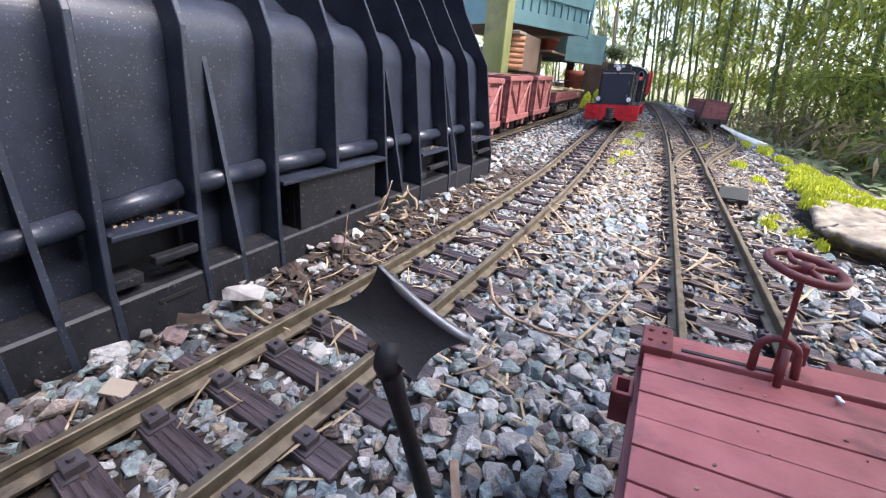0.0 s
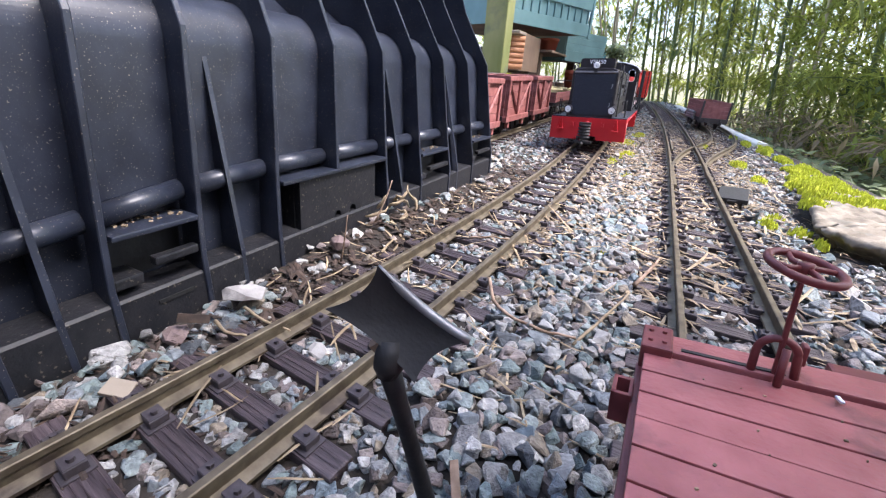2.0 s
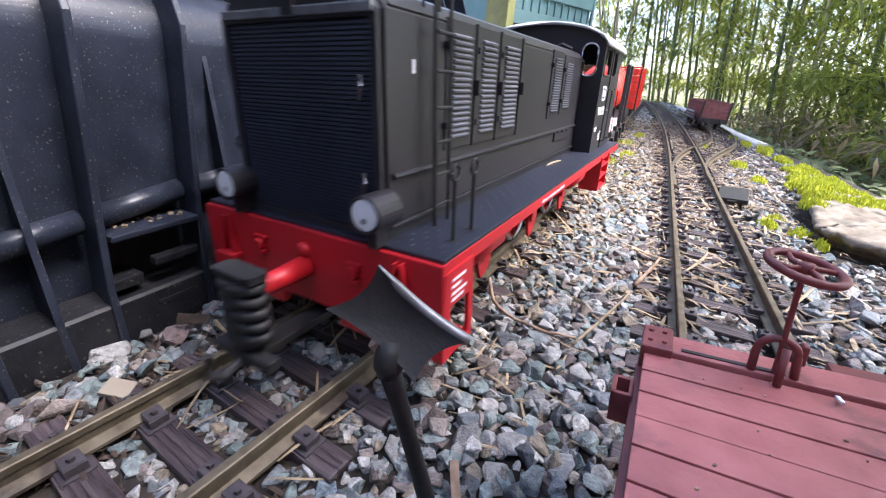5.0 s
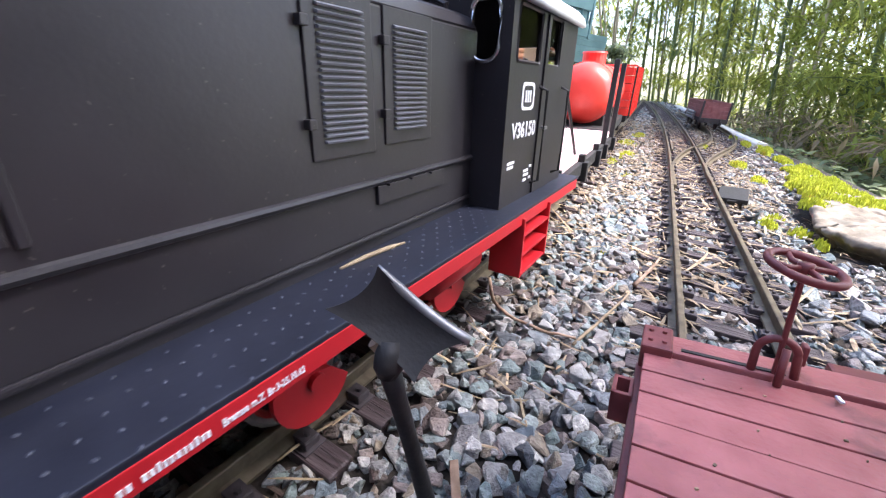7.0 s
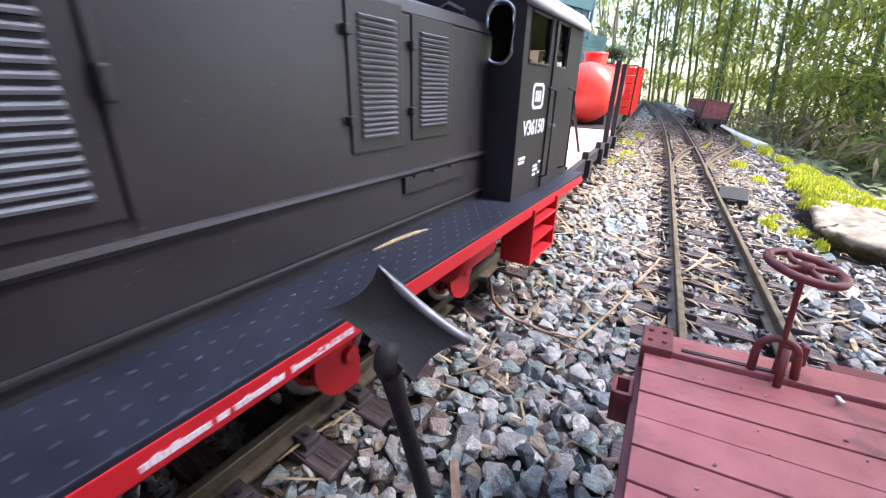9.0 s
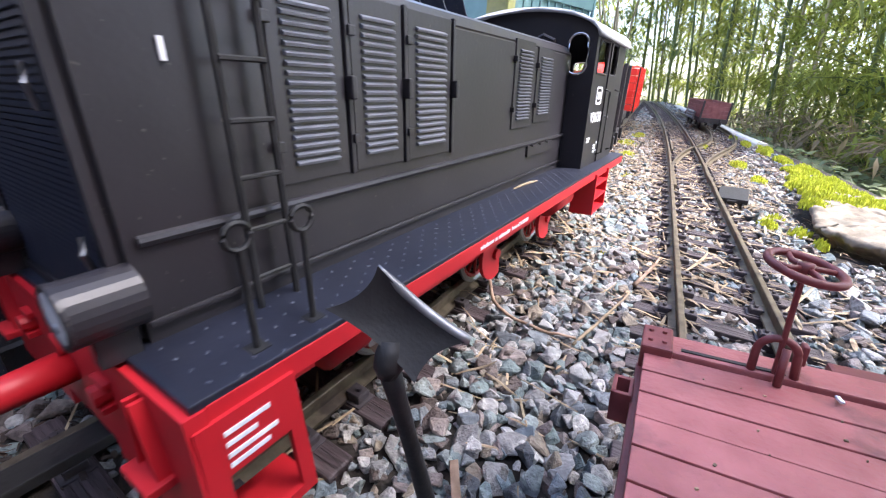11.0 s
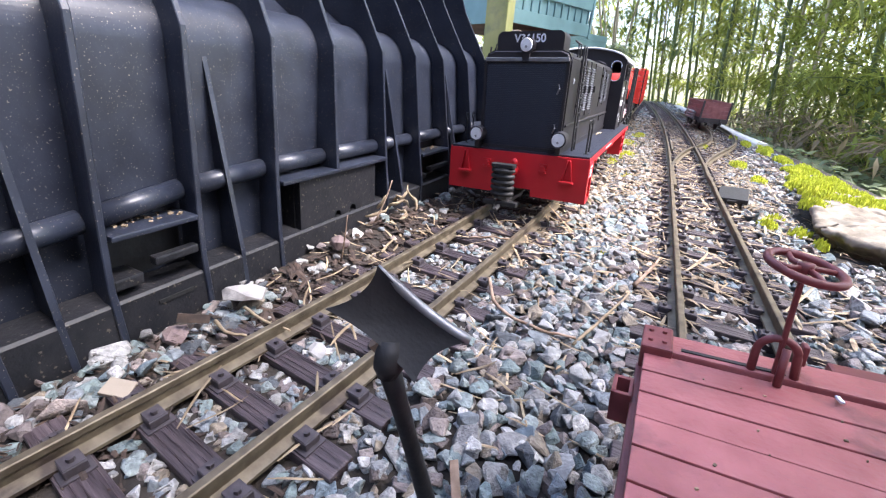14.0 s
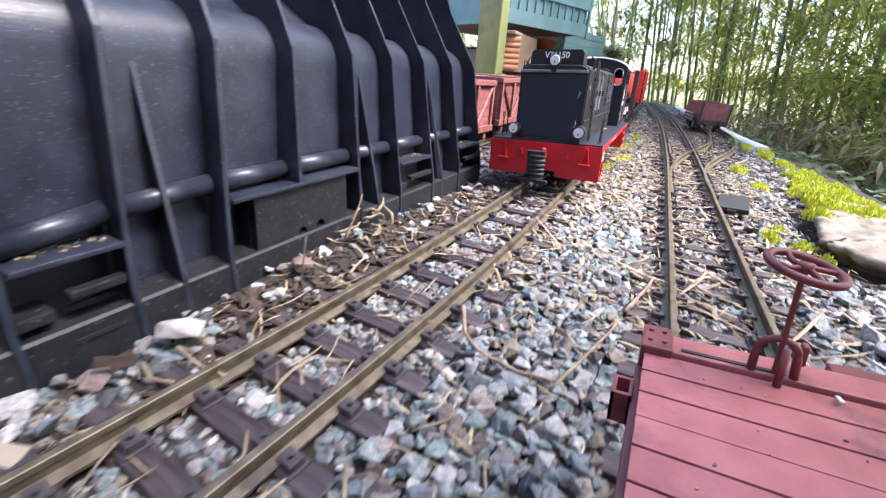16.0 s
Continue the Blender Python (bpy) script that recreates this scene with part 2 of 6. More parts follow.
def sweep(profile, path, bm=None):
    """A closed profile (across, up) carried along a list of (x, y, z) points, upright."""
    bm = bm or bmesh.new()
    rings = []
    for i, p in enumerate(path):
        a, b = Vector(path[max(i - 1, 0)]), Vector(path[min(i + 1, len(path) - 1)])
        d = (b - a).normalized()
        n = Vector((d.y, -d.x, 0)).normalized()
        rings.append([bm.verts.new(Vector(p) + n * u + Vector((0, 0, v))) for u, v in profile])
    k = len(profile)
    for A, B in zip(rings, rings[1:]):
        for i in range(k):
            bm.faces.new((A[i], A[(i + 1) % k], B[(i + 1) % k], B[i]))
    bm.faces.new(rings[0]), bm.faces.new(rings[-1][::-1])
    bmesh.ops.recalc_face_normals(bm, faces=bm.faces)
    return bm


def rock_mesh(seed, n=14, flat=0.75):
    """An angular broken stone about 1 across."""
    rnd = random.Random(seed)
    bm = bmesh.new()
    for _ in range(n):
        v = Vector((rnd.gauss(0, 1), rnd.gauss(0, 1), rnd.gauss(0, 1))).normalized() * rnd.uniform(0.42, 0.56)
        bm.verts.new((v.x * rnd.uniform(0.85, 1.2), v.y, v.z * flat))
    bmesh.ops.convex_hull(bm, input=bm.verts)
    bmesh.ops.delete(bm, geom=[v for v in bm.verts if not v.link_faces], context="VERTS")
    return bm


def mesh_from(name, verts, faces, mat, smooth=False):
    me = bpy.data.meshes.new(name)
    me.from_pydata(verts, [], faces)
    me.materials.append(mat)
    if smooth:
        me.shade_smooth()
    return new(name, me)


def arrays(bm):
    bm.verts.index_update()
    v = np.array([v.co[:] for v in bm.verts])
    f = [tuple(x.index for x in fc.verts) for fc in bm.faces]
    bm.free()
    return v, f


# ---- the plan ----
BED = -0.0125                       # top of the ballast under the near rails
GAUGE = 0.0475


def rise(y):
    """The bed climbs gently away from the wagon."""
    return 0.023 * max(0.0, y - 0.55)


def line_1(y):
    k = min(max(y, -0.05), 1.0)
    x = -0.11437 + 0.10766 * k - 0.17647 * k * k + 0.07812 * k ** 3
    return x + (y - k) * (0.10766 - 0.35293 * k + 0.23436 * k * k)


def line_2(y):
    return 0.0590 - 0.028 * max(0.0, y - 0.5) ** 2


def smooth_line(knots):
    """A smooth line through (along, across) knots, straight beyond the ends."""
    def at(y):
        for i in range(len(knots) - 1):
            (y0, x0), (y1, x1) = knots[i], knots[i + 1]
            if y <= y1 or i == len(knots) - 2:
                ya, xa = knots[i - 1] if i else (2 * y0 - y1, 2 * x0 - x1)
                yb, xb = knots[i + 2] if i + 2 < len(knots) else (2 * y1 - y0, 2 * x1 - x0)
                h = y1 - y0
                t = (y - y0) / h
                m0, m1 = (x1 - xa) / (y1 - ya) * h, (xb - x0) / (yb - y0) * h
                if t < 0:
                    return x0 + m0 * t
                if t > 1:
                    return x1 + m1 * (t - 1)
                return (2 * t ** 3 - 3 * t * t + 1) * x0 + (t ** 3 - 2 * t * t + t) * m0 + (3 * t * t - 2 * t ** 3) * x1 + (t ** 3 - t * t) * m1
    return at


line_branch = smooth_line([(0.60, 0.0588), (0.70, 0.0570), (0.80, 0.0675), (0.91, 0.0950), (1.00, 0.1200), (1.10, 0.1400), (1.25, 0.1500), (1.40, 0.1420), (1.75, 0.1080)])
blade_line = smooth_line([(0.565, 0.0625), (0.677, 0.0603), (0.765, 0.0659), (0.88, 0.0850), (0.99, 0.1165), (1.10, 0.1400), (1.25, 0.1500), (1.40, 0.1420), (1.75, 0.1080)])
bed_edge = smooth_line([(0.0, 0.330), (0.6, 0.290), (0.9, 0.262), (1.1, 0.235), (1.3, 0.203), (1.45, 0.187), (2.3, 0.090)])


def line_3(y):
    return -0.295 + 0.012 * max(0.0, y - 0.8)


RAIL = [(-0.0045, -0.0084), (0.0045, -0.0084), (0.0045, -0.0072), (0.0009, -0.0060), (0.0009, -0.0030), (0.0016, -0.0024),
        (0.0016, -0.0003), (0.0012, 0.0), (-0.0012, 0.0), (-0.0016, -0.0003), (-0.0016, -0.0024), (-0.0009, -0.0030), (-0.0009, -0.0060), (-0.0045, -0.0072)]


def along(line, y):
    d = Vector((line(y + 0.01) - line(y - 0.01), 0.02, rise(y + 0.01) - rise(y - 0.01))).normalized()
    return Vector((line(y), y, rise(y))), d


def rail_path(line, side, y0, y1, step=0.05):
    out, n = [], max(2, int((y1 - y0) / step))
    for i in range(n + 1):
        p, d = along(line, y0 + (y1 - y0) * i / n)
        out.append(p + Vector((d.y, -d.x, 0)).normalized() * side * GAUGE / 2)
    return out


def sleeper_meshes():
    bm = box(-0.046, 0.046, -0.0052, 0.0052, -0.0190, -0.0086, 0.0008)
    for y, a, b in ((-0.0031, -0.044, 0.018), (-0.0012, -0.030, 0.044), (0.0009, -0.044, -0.006), (0.0014, 0.002, 0.043), (0.0033, -0.038, 0.036)):   # raised grain
        tube([(a, y, -0.0086), (a * 0.6 + b * 0.4, y + 0.0005, -0.00845), (b, y - 0.0002, -0.0086)], [0.0001, 0.0003, 0.0001], 4, bm)
    a = bpy.data.meshes.new("sleeper")
    bm.to_mesh(a), bm.free()
    a.materials.append(M_SLEEPER)
    bm = box(-0.0042, 0.0042, -0.0044, 0.0044, -0.0086, -0.0078, 0.0003)
    box(-0.0026, 0.0030, -0.0030, 0.0030, -0.0078, -0.0048, 0.0004, bm=bm)
    box(-0.0036, 0.0026, -0.0028, 0.0028, -0.0056, -0.0044, 0.0003, bm=bm)
    rod((0.0002, 0, -0.0046), (0.0002, 0, -0.0030), 0.0011, seg=6, bm=bm)
    b = bpy.data.meshes.new("rail_clamp")
    bm.to_mesh(b), bm.free()
    b.materials.append(M_CHAIR)
    return a, b


SLEEPER, CLAMP = sleeper_meshes()


def lay_track(name, line, y0, y1, stations, label, clamps_to=1.2):
    tr = thing(name, label, "railway track", kind="structure")
    for side in (-1, 1):
        part("rail", sweep(RAIL, rail_path(line, side, y0, y1)), M_RAIL, tr, "tarnished brass rail")
    rnd = random.Random(name)
    for y in stations:
        p, d = along(line, y)
        turn = Matrix.Translation(p) @ pose(0, 0, 0, 0, 0, math.degrees(math.atan2(-d.x, d.y)) + rnd.uniform(-1, 1))
        s = new("sleeper", SLEEPER)
        s.parent, s.matrix_basis = tr, turn @ pose(0, 0, rnd.uniform(-0.0006, 0))
        if y < clamps_to:
            for side in (-1, 1):
                for flip in (-1, 1):
                    c = new("rail_clamp", CLAMP)
                    c.parent = s
                    c.matrix_basis = pose(side * GAUGE / 2 + flip * 0.0066, 0, 0, 0, 0, 0 if flip > 0 else 180)
    return tr


NEAR_SLEEPERS = [0.0467 + 0.0228 * k + 0.00058 * k * k for k in range(-5, 14)]
SLEEPERS_1 = NEAR_SLEEPERS + [NEAR_SLEEPERS[-1] + 0.034 * k for k in range(1, 62)]
SLEEPERS_2 = [-0.28 + 0.0285 * k for k in range(0, 101)]
lay_track("track_1", line_1, -0.45, 2.75, SLEEPERS_1, "garden railway track with brown sleepers in gravel")
lay_track("track_2", line_2, -0.45, 2.6, SLEEPERS_2, "garden railway track under the flat wagon")
lay_track("track_3", line_3, 0.45, 2.4, [0.46 + 0.032 * k for k in range(0, 60)], "garden railway siding behind the black wall", 0)


def turnout():
    tr = thing("turnout", "turnout branching off to a far siding", "railway turnout", kind="structure")
    for side, y0, line in ((1, 0.62, line_branch), (-1, 0.565, blade_line)):
        part("rail", sweep(RAIL, rail_path(line, side, y0, 1.9, 0.02)), M_RAIL, tr, "curved brass rail")
    part("check_rail", sweep(RAIL, rail_path(lambda y: line_2(y) + 0.006, -1, 0.86, 1.0)), M_RAIL, tr)
    for k in range(40):
        y = 0.68 + 0.030 * k
        p, d = along(line_branch, y)
        s = new("sleeper", SLEEPER)
        s.parent, s.matrix_basis = tr, Matrix.Translation(p + Vector((0, 0, -0.0009))) @ pose(0, 0, 0, 0, 0, math.degrees(math.atan2(-d.x, d.y)))


turnout()


# ---- ground ----
def ground_height(x, y):
    """The raised bed, its sloping sides and the lower garden round it."""
    edge_r = bed_edge(min(max(y, 0.0), 2.7))
    top = BED + rise(min(y, 2.7))
    low = -0.10
    k = 0.0
    if x > edge_r:
        k = min(1.0, (x - edge_r) / 0.22)
    if y > 2.75:
        k = max(k, min(1.0, (y - 2.75) / 0.5))
    if x < -1.6:
        k = max(k, min(1.0, (-1.6 - x) / 0.4))
    k = k * k * (3 - 2 * k)
    heap = 0.0
    if -0.2 < x < -0.12 and 0 < y < 0.5:       # soil banked against the black wall
        heap = 0.011 * math.exp(-((x + 0.188) / 0.022) ** 2) * math.exp(-((y - 0.235) / 0.085) ** 2)
    return top * (1 - k) + low * k + heap + (0.0022 * noise.noise((x * 18, y * 18, 0)) if abs(x) < 1 and y < 3 else 0)


def ground():
    xs = [-400, -60, -12, -5, -3, -2, -1.6, -1.2] + [-0.9 + 0.025 * i for i in range(64)] + [0.75, 0.9, 1.1, 1.4, 2, 3, 5, 12, 60, 400]
    ys = [-400, -60, -12, -4, -2, -1.2, -0.6] + [-0.4 + 0.03 * i for i in range(130)] + [3.6, 3.8, 4, 5, 8, 20, 80, 400]
    verts = [(x, y, ground_height(x, y)) for y in ys for x in xs]
    w = len(xs)
    faces = [(j * w + i, j * w + i + 1, (j + 1) * w + i + 1, (j + 1) * w + i) for j in range(len(ys) - 1) for i in range(w - 1)]
    g = mesh_from("ground", verts, faces, M_SOIL, True)
    g.data.materials.append(M_EARTH)
    for i, f in enumerate(g.data.polygons):
        c = f.center
        f.material_index = 1 if (c.x > 0.40 or c.y > 2.9 or c.x < -1.6 or c.y < -1.5) else 0
    return tagged(g, "dark garden soil, leaf litter and rough grass", "ground", kind="structure")


GROUND = ground()


def shade_walls():
    """Plain unseen walls added to shade and close the place behind the camera and above the black wall."""
    w = link_mesh("wall_south", box(-2.6, 2.2, -1.25, -1.10, -0.15, 1.1, 0.01), M_PANEL)
    tagged(w, "unseen plain grey-brown wall added behind the camera for shade", "wall", kind="structure")
    # added to hold the sun off the deck and the near gravel
    w = link_mesh("wall_east", box(0.62, 0.77, -1.08, 0.36, -0.15, 1.38, 0.01), M_PANEL)
    tagged(w, "unseen plain grey-brown wall added beside the camera for shade", "wall", kind="structure")
    # added out of view to cut the western sky over the near track
    w = link_mesh("wall_west", box(-0.95, -0.32, -1.08, 0.36, -0.03, 0.33, 0.01), M_BLACK)
    tagged(w, "unseen plain black block added above the ribbed wall for shade", "wall", kind="structure")


shade_walls()


# ---- black ribbed wall ----
FACE, PANEL = -0.182, -0.199


def black_wall():
    wall = thing("wall_black", "black ribbed plastic wall spattered with soil", "wall", kind="structure")
    y0, y1 = -0.42, 0.506
    crumb = random.Random(19)
    # panel with a rolled shoulder, closed behind
    arc = [(PANEL - 0.024 + 0.024 * math.cos(a), 0.110 + 0.024 * math.sin(a)) for a in [radians(3.75 * i) for i in range(25)]]
    out = [(PANEL, -0.03)] + arc + [(-0.252, 0.152), (-0.268, 0.200), (-0.30, 0.200), (-0.30, -0.03)]
    part("panel", prism(out, "y", y0, y1), M_BLACK, wall, "smooth black panel with a rounded shoulder")
    part("plinth", prism([(FACE - 0.001, -0.035), (FACE, 0.0080), (FACE - 0.0012, 0.0092), (PANEL + 0.001, 0.0105), (PANEL + 0.001, -0.035)], "y", y0, y1), M_MUDDY, wall, "mud-splashed black plinth")
    ribs = [-0.375, -0.33, -0.285, -0.25, -0.205, -0.165, -0.125, -0.085, -0.045, -0.008, 0.030, 0.067, 0.107, 0.154, 0.203, 0.265, 0.320, 0.379, 0.440, 0.500]
    for y in ribs:
        t = 0.0014
        o = [(PANEL - 0.02, -0.03), (FACE + 0.001, -0.03), (FACE + 0.001, 0.016), (FACE - 0.001, 0.040), (FACE - 0.005, 0.118), (FACE - 0.012, 0.132),
             (FACE - 0.030, 0.168), (FACE - 0.040, 0.205), (-0.27, 0.205), (-0.27, 0.10)]
        if y == 0.203:                # this one stops on the lid of the box below it
            o = [(PANEL - 0.02, 0.0436)] + [(FACE + 0.001, 0.0436)] + o[4:]
        bm = prism(o, "y", y - t, y + t)
        bmesh.ops.bevel(bm, geom=[e for e in bm.edges if abs(e.verts[0].co.y - e.verts[1].co.y) < 1e-6], offset=0.0004, segments=1, affect="EDGES")
        part("rib", bm, M_BLACK, wall)
    for y in (-0.23, -0.105, 0.012, 0.049, 0.129, 0.288, 0.40):     # slim tapering gussets
        part("gusset", prism([(PANEL - 0.001, 0.112), (PANEL - 0.001, -0.02), (FACE, -0.02), (FACE, 0.012), (FACE - 0.004, 0.035)], "y", y - 0.0012, y + 0.0012), M_BLACK, wall, "slim tapering gusset")
    pipe_z = lambda y: float(np.interp(y, (0.0, 0.05, 0.11, 0.16), (0.036, 0.0405, 0.0480, 0.0505)))
    for a, b in zip(ribs, ribs[1:]):
        part("pipe", tube([(PANEL + 0.004, a + 0.0022, pipe_z(a)), (PANEL + 0.004, b - 0.0022, pipe_z(b))], 0.0050, 20), M_BLACK, wall, "round moulded bar", True)
    for a, b, boxed in ((-0.165, -0.125, 0), (-0.085, -0.045, 0), (0.067, 0.107, 0), (0.154, 0.265, 1), (0.320, 0.379, 0), (0.440, 0.500, 0), (-0.285, -0.25, 0)):
        zl = 0.0410 if boxed else 0.0355
        part("ledge", box(PANEL - 0.001, FACE + 0.001, a + 0.002, b - 0.002, zl, zl + 0.0025, 0.0006), M_BLACK, wall, "dirty narrow ledge")
        if boxed:
            continue
        crumbs = bmesh.new()
        for _ in range(26):
            r = crumb.uniform(0.0003, 0.0011)
            box(-r, r, -r * 0.7, r * 0.7, -r * 0.4, r * 0.4, bm=crumbs, m=pose(crumb.uniform(PANEL + 0.002, FACE - 0.006), crumb.uniform(a + 0.004, b - 0.004), zl + 0.0025 + r * 0.3, crumb.uniform(-30, 30), 0, crumb.uniform(0, 180)))
        tagged(part("crumbs", crumbs, M_BARKY, wall, "leaf crumbs lying on the ledge"), kind="stuff")
        # a thin black sheet on the panel stands for the shade below the ledge
        part("recess", box(PANEL - 0.0005, PANEL + 0.0012, a + 0.002, b - 0.002, 0.0120, 0.0350), M_IRON, wall, "thin black sheet for the shade under the ledge")
        if not boxed:
            part("slot_lip", box(PANEL + 0.012, FACE, a + 0.018, b - 0.002, 0.0195, 0.0235, 0.001), M_MUDDY, wall)
            part("slot_lip", box(PANEL, FACE - 0.002, a + 0.002, a + 0.014, 0.013, 0.018, 0.001), M_MUDDY, wall)
    # muddy box front with two round holes and a square opening beside it
    bm = bmesh.new()
    outer = [(0.171, -0.02), (0.171, 0.0408), (0.250, 0.0408), (0.250, -0.02)]
    holes = [(0.2075, 0.0105, 0.0032), (0.2235, 0.0110, 0.0034)]
    f0 = [bm.verts.new((FACE - 0.002, y, z)) for y, z in outer]
    loops = [f0] + [[bm.verts.new((FACE - 0.002, cy + r * math.cos(a), cz + r * math.sin(a))) for a in [math.tau * i / 14 for i in range(14)]] for cy, cz, r in holes]
    edges = [bm.edges.new((lp[i], lp[(i + 1) % len(lp)])) for lp in loops for i in range(len(lp))]
    bmesh.ops.triangle_fill(bm, use_beauty=True, use_dissolve=False, edges=edges)
    ret = bmesh.ops.extrude_face_region(bm, geom=list(bm.faces))
    bmesh.ops.translate(bm, vec=(-0.004, 0, 0), verts=[g for g in ret["geom"] if isinstance(g, bmesh.types.BMVert)])
    bmesh.ops.recalc_face_normals(bm, faces=bm.faces)
    part("box_front", bm, M_MUDDY, wall, "mud-caked plate with two holes")
    part("box_side", box(PANEL, FACE - 0.0065, 0.170, 0.173, -0.02, 0.0408), M_MUDDY, wall)
    part("slot_plate", box(FACE - 0.0005, FACE + 0.0006, 0.0835, 0.0995, 0.0015, 0.0032), M_IRON, wall, "dark drain slot")
    # the moulding leans a little, more so towards its far end
    for ob in wall.children:
        share = 0.55 if ob.name.startswith("gusset") else 1.0
        for v in ob.data.vertices:
            if v.co.z > 0.014:
                v.co.y += share * float(np.interp(v.co.y, (0.15, 0.205, 0.266, 0.32, 0.38, 0.506), (0.126, 0.105, 0.0, -0.08, -0.18, -0.30))) * (v.co.z - 0.014)
    return wall


black_wall()


# ---- flat wagon that carries the camera ----
def flat_wagon():
    w = thing("flat_wagon", "weathered red plank flat wagon with a brake wheel", "model wagon", at=pose(0, 0, 0))
    x0, x1, y1, z = 0.0108, 0.1055, 0.112, 0.045
    tilt = Matrix.Translation((x0 + 0.0004, y1 - 0.0012, z - 0.0010)) @ pose(0, 0, 0, -3.0, -6.0, -1.7) @ Matrix.Translation((-x0, -y1, -z))

    def put(name, bm, mat, label="", smooth=False, parent=None):
        bmesh.ops.transform(bm, matrix=tilt, verts=bm.verts)
        return part(name, bm, mat, parent or w, label, smooth)
    yb = 0.1015
    for k in range(24):
        a = yb - 0.0088 * k
        put("plank", box(x0 + 0.0004, x1, a - 0.0086, a - 0.0003, z - 0.004, z - 0.0001 * (k % 3), 0.00022), M_DECK)
    put("sill", box(x0 - 0.001, x1 + 0.001, yb - 0.21, yb + 0.001, z - 0.012, z - 0.0042, 0.0006), M_WAGON, "red side sill")
    # end board with a groove, raised corner plate with rivets
    put("end_board", box(x0 + 0.006, x1, 0.1022, 0.1115, z - 0.010, z + 0.0010, 0.0005), M_DECK, "grooved end board")
    put("end_groove", box(x0 + 0.0085, 0.040, 0.1036, 0.1048, z + 0.0010, z + 0.0013), M_UNDER)
    put("end_groove", box(0.060, x1 - 0.006, 0.1036, 0.1048, z + 0.0010, z + 0.0013), M_UNDER)
    cp = put("corner_plate", box(x0 - 0.0006, x0 + 0.0066, 0.1005, 0.1130, z - 0.010, z + 0.0022, 0.0006), M_WAGON, "riveted corner plate")
    for dx, dy in ((0.0014, 0.104), (0.0014, 0.1095), (0.0046, 0.104), (0.0046, 0.1095)):
        put("rivet", rod((x0 + dx, dy, z + 0.002), (x0 + dx, dy, z + 0.0028), 0.0007, 0.0005, 8), M_WAGON, parent=cp)
    # stake pocket on the side
    for yp in (0.0885, 0.02, -0.05):
        bm = bmesh.new()
        for a, b, c, d in ((-0.0052, -0.0043, -0.0038, 0.0038), (-0.0016, -0.0008, -0.0038, 0.0038), (-0.0052, -0.0008, -0.0038, -0.0027), (-0.0052, -0.0008, 0.0027, 0.0038)):
            box(x0 + a, x0 + b, yp + c, yp + d, z - 0.011, z - 0.003, 0.0002, bm=bm)
        put("stake_pocket", bm, M_WAGON, "cast stake pocket")
    # brake stand
    c = Vector((0.0374, 0.1047, 0))
    arch = [(c.x - 0.0040, c.y - 0.0015, z)] + [(c.x - 0.0038 * math.cos(a), c.y - 0.0008, z + 0.0058 + 0.0040 * math.sin(a)) for a in [math.pi * i / 10 for i in range(11)]] + [(c.x + 0.0040, c.y - 0.0015, z)]
    bm = tube(arch, 0.0009, 8)
    tube([(c.x + 0.0005, c.y - 0.005, z), (c.x + 0.0010, c.y - 0.003, z + 0.0085)], 0.0008, 8, bm)
    box(c.x + 0.0046, c.x + 0.0058, c.y + 0.0002, c.y + 0.0030, z + 0.0035, z + 0.0085, 0.0004, bm=bm)
    put("brake_stand", bm, M_WAGON, "arched brake stand", True)
    put("brake_rod", rod((c.x + 0.0005, c.y - 0.001, z), (0.0378, 0.1034, z + 0.0268), 0.0006, seg=10), M_WAGON, "brake column")
    wheel_c, n = Vector((0.0378, 0.1034, z + 0.0271)), 28
    lean = pose(0, 0, 0, 7, 12, 0)
    ring = [wheel_c + lean @ Vector((0.0068 * math.cos(a), 0.0068 * math.sin(a), 0)) for a in [math.tau * i / n for i in range(n)]]
    bm = tube(ring, 0.0009, 8, closed=True)
    for i in range(4):
        a = radians(20 + 90 * i)
        mid = wheel_c + lean @ Vector((0.0034 * math.cos(a + 0.25), 0.0034 * math.sin(a + 0.25), -0.0002))
        tube([wheel_c, mid, wheel_c + lean @ Vector((0.0066 * math.cos(a), 0.0066 * math.sin(a), 0))], 0.00065, 6, bm)
    rod(wheel_c - Vector((0, 0, 0.0010)), wheel_c + Vector((0, 0, 0.0010)), 0.0015, seg=10, bm=bm)
    put("brake_wheel", bm, M_WAGON, "four-spoked red brake wheel", True)
    put("coupler_pad", box(0.051, 0.066, 0.1118, 0.119, z - 0.006, z - 0.0005, 0.0008), M_WAGON)
    # scraps lodged on the deck
    part("paint_chip", box(-0.0004, 0.0004, -0.0010, 0.0010, -0.0003, 0.0003, 0.0001, m=pose(0.0478, 0.0968, 0.0495, 0, 0, 12)), M_WHITE, w, "small white paint chip")
    rnd = random.Random(8)
    bm = bmesh.new()
    for i in range(46):
        q, r = pose(rnd.uniform(0.016, 0.10), rnd.uniform(0.0, 0.098), 0.0451, 0, 0, rnd.uniform(0, 90)), rnd.uniform(0.00012, 0.00034)
        box(-r, r, -r * 0.7, r * 0.7, -0.0003, r * 0.6, bm=bm, m=q)
    tagged(put("grit", bm, M_STRAW, "pale grit on the deck"), kind="stuff")
    # running gear
    for yy in (0.06, -0.06):
        for s in (-1, 1):
            part("wheel", rod((line_2(0) + s * 0.021, yy, 0.0145), (line_2(0) + s * 0.0255, yy, 0.0145), 0.0145, seg=24), M_UNDER, w)
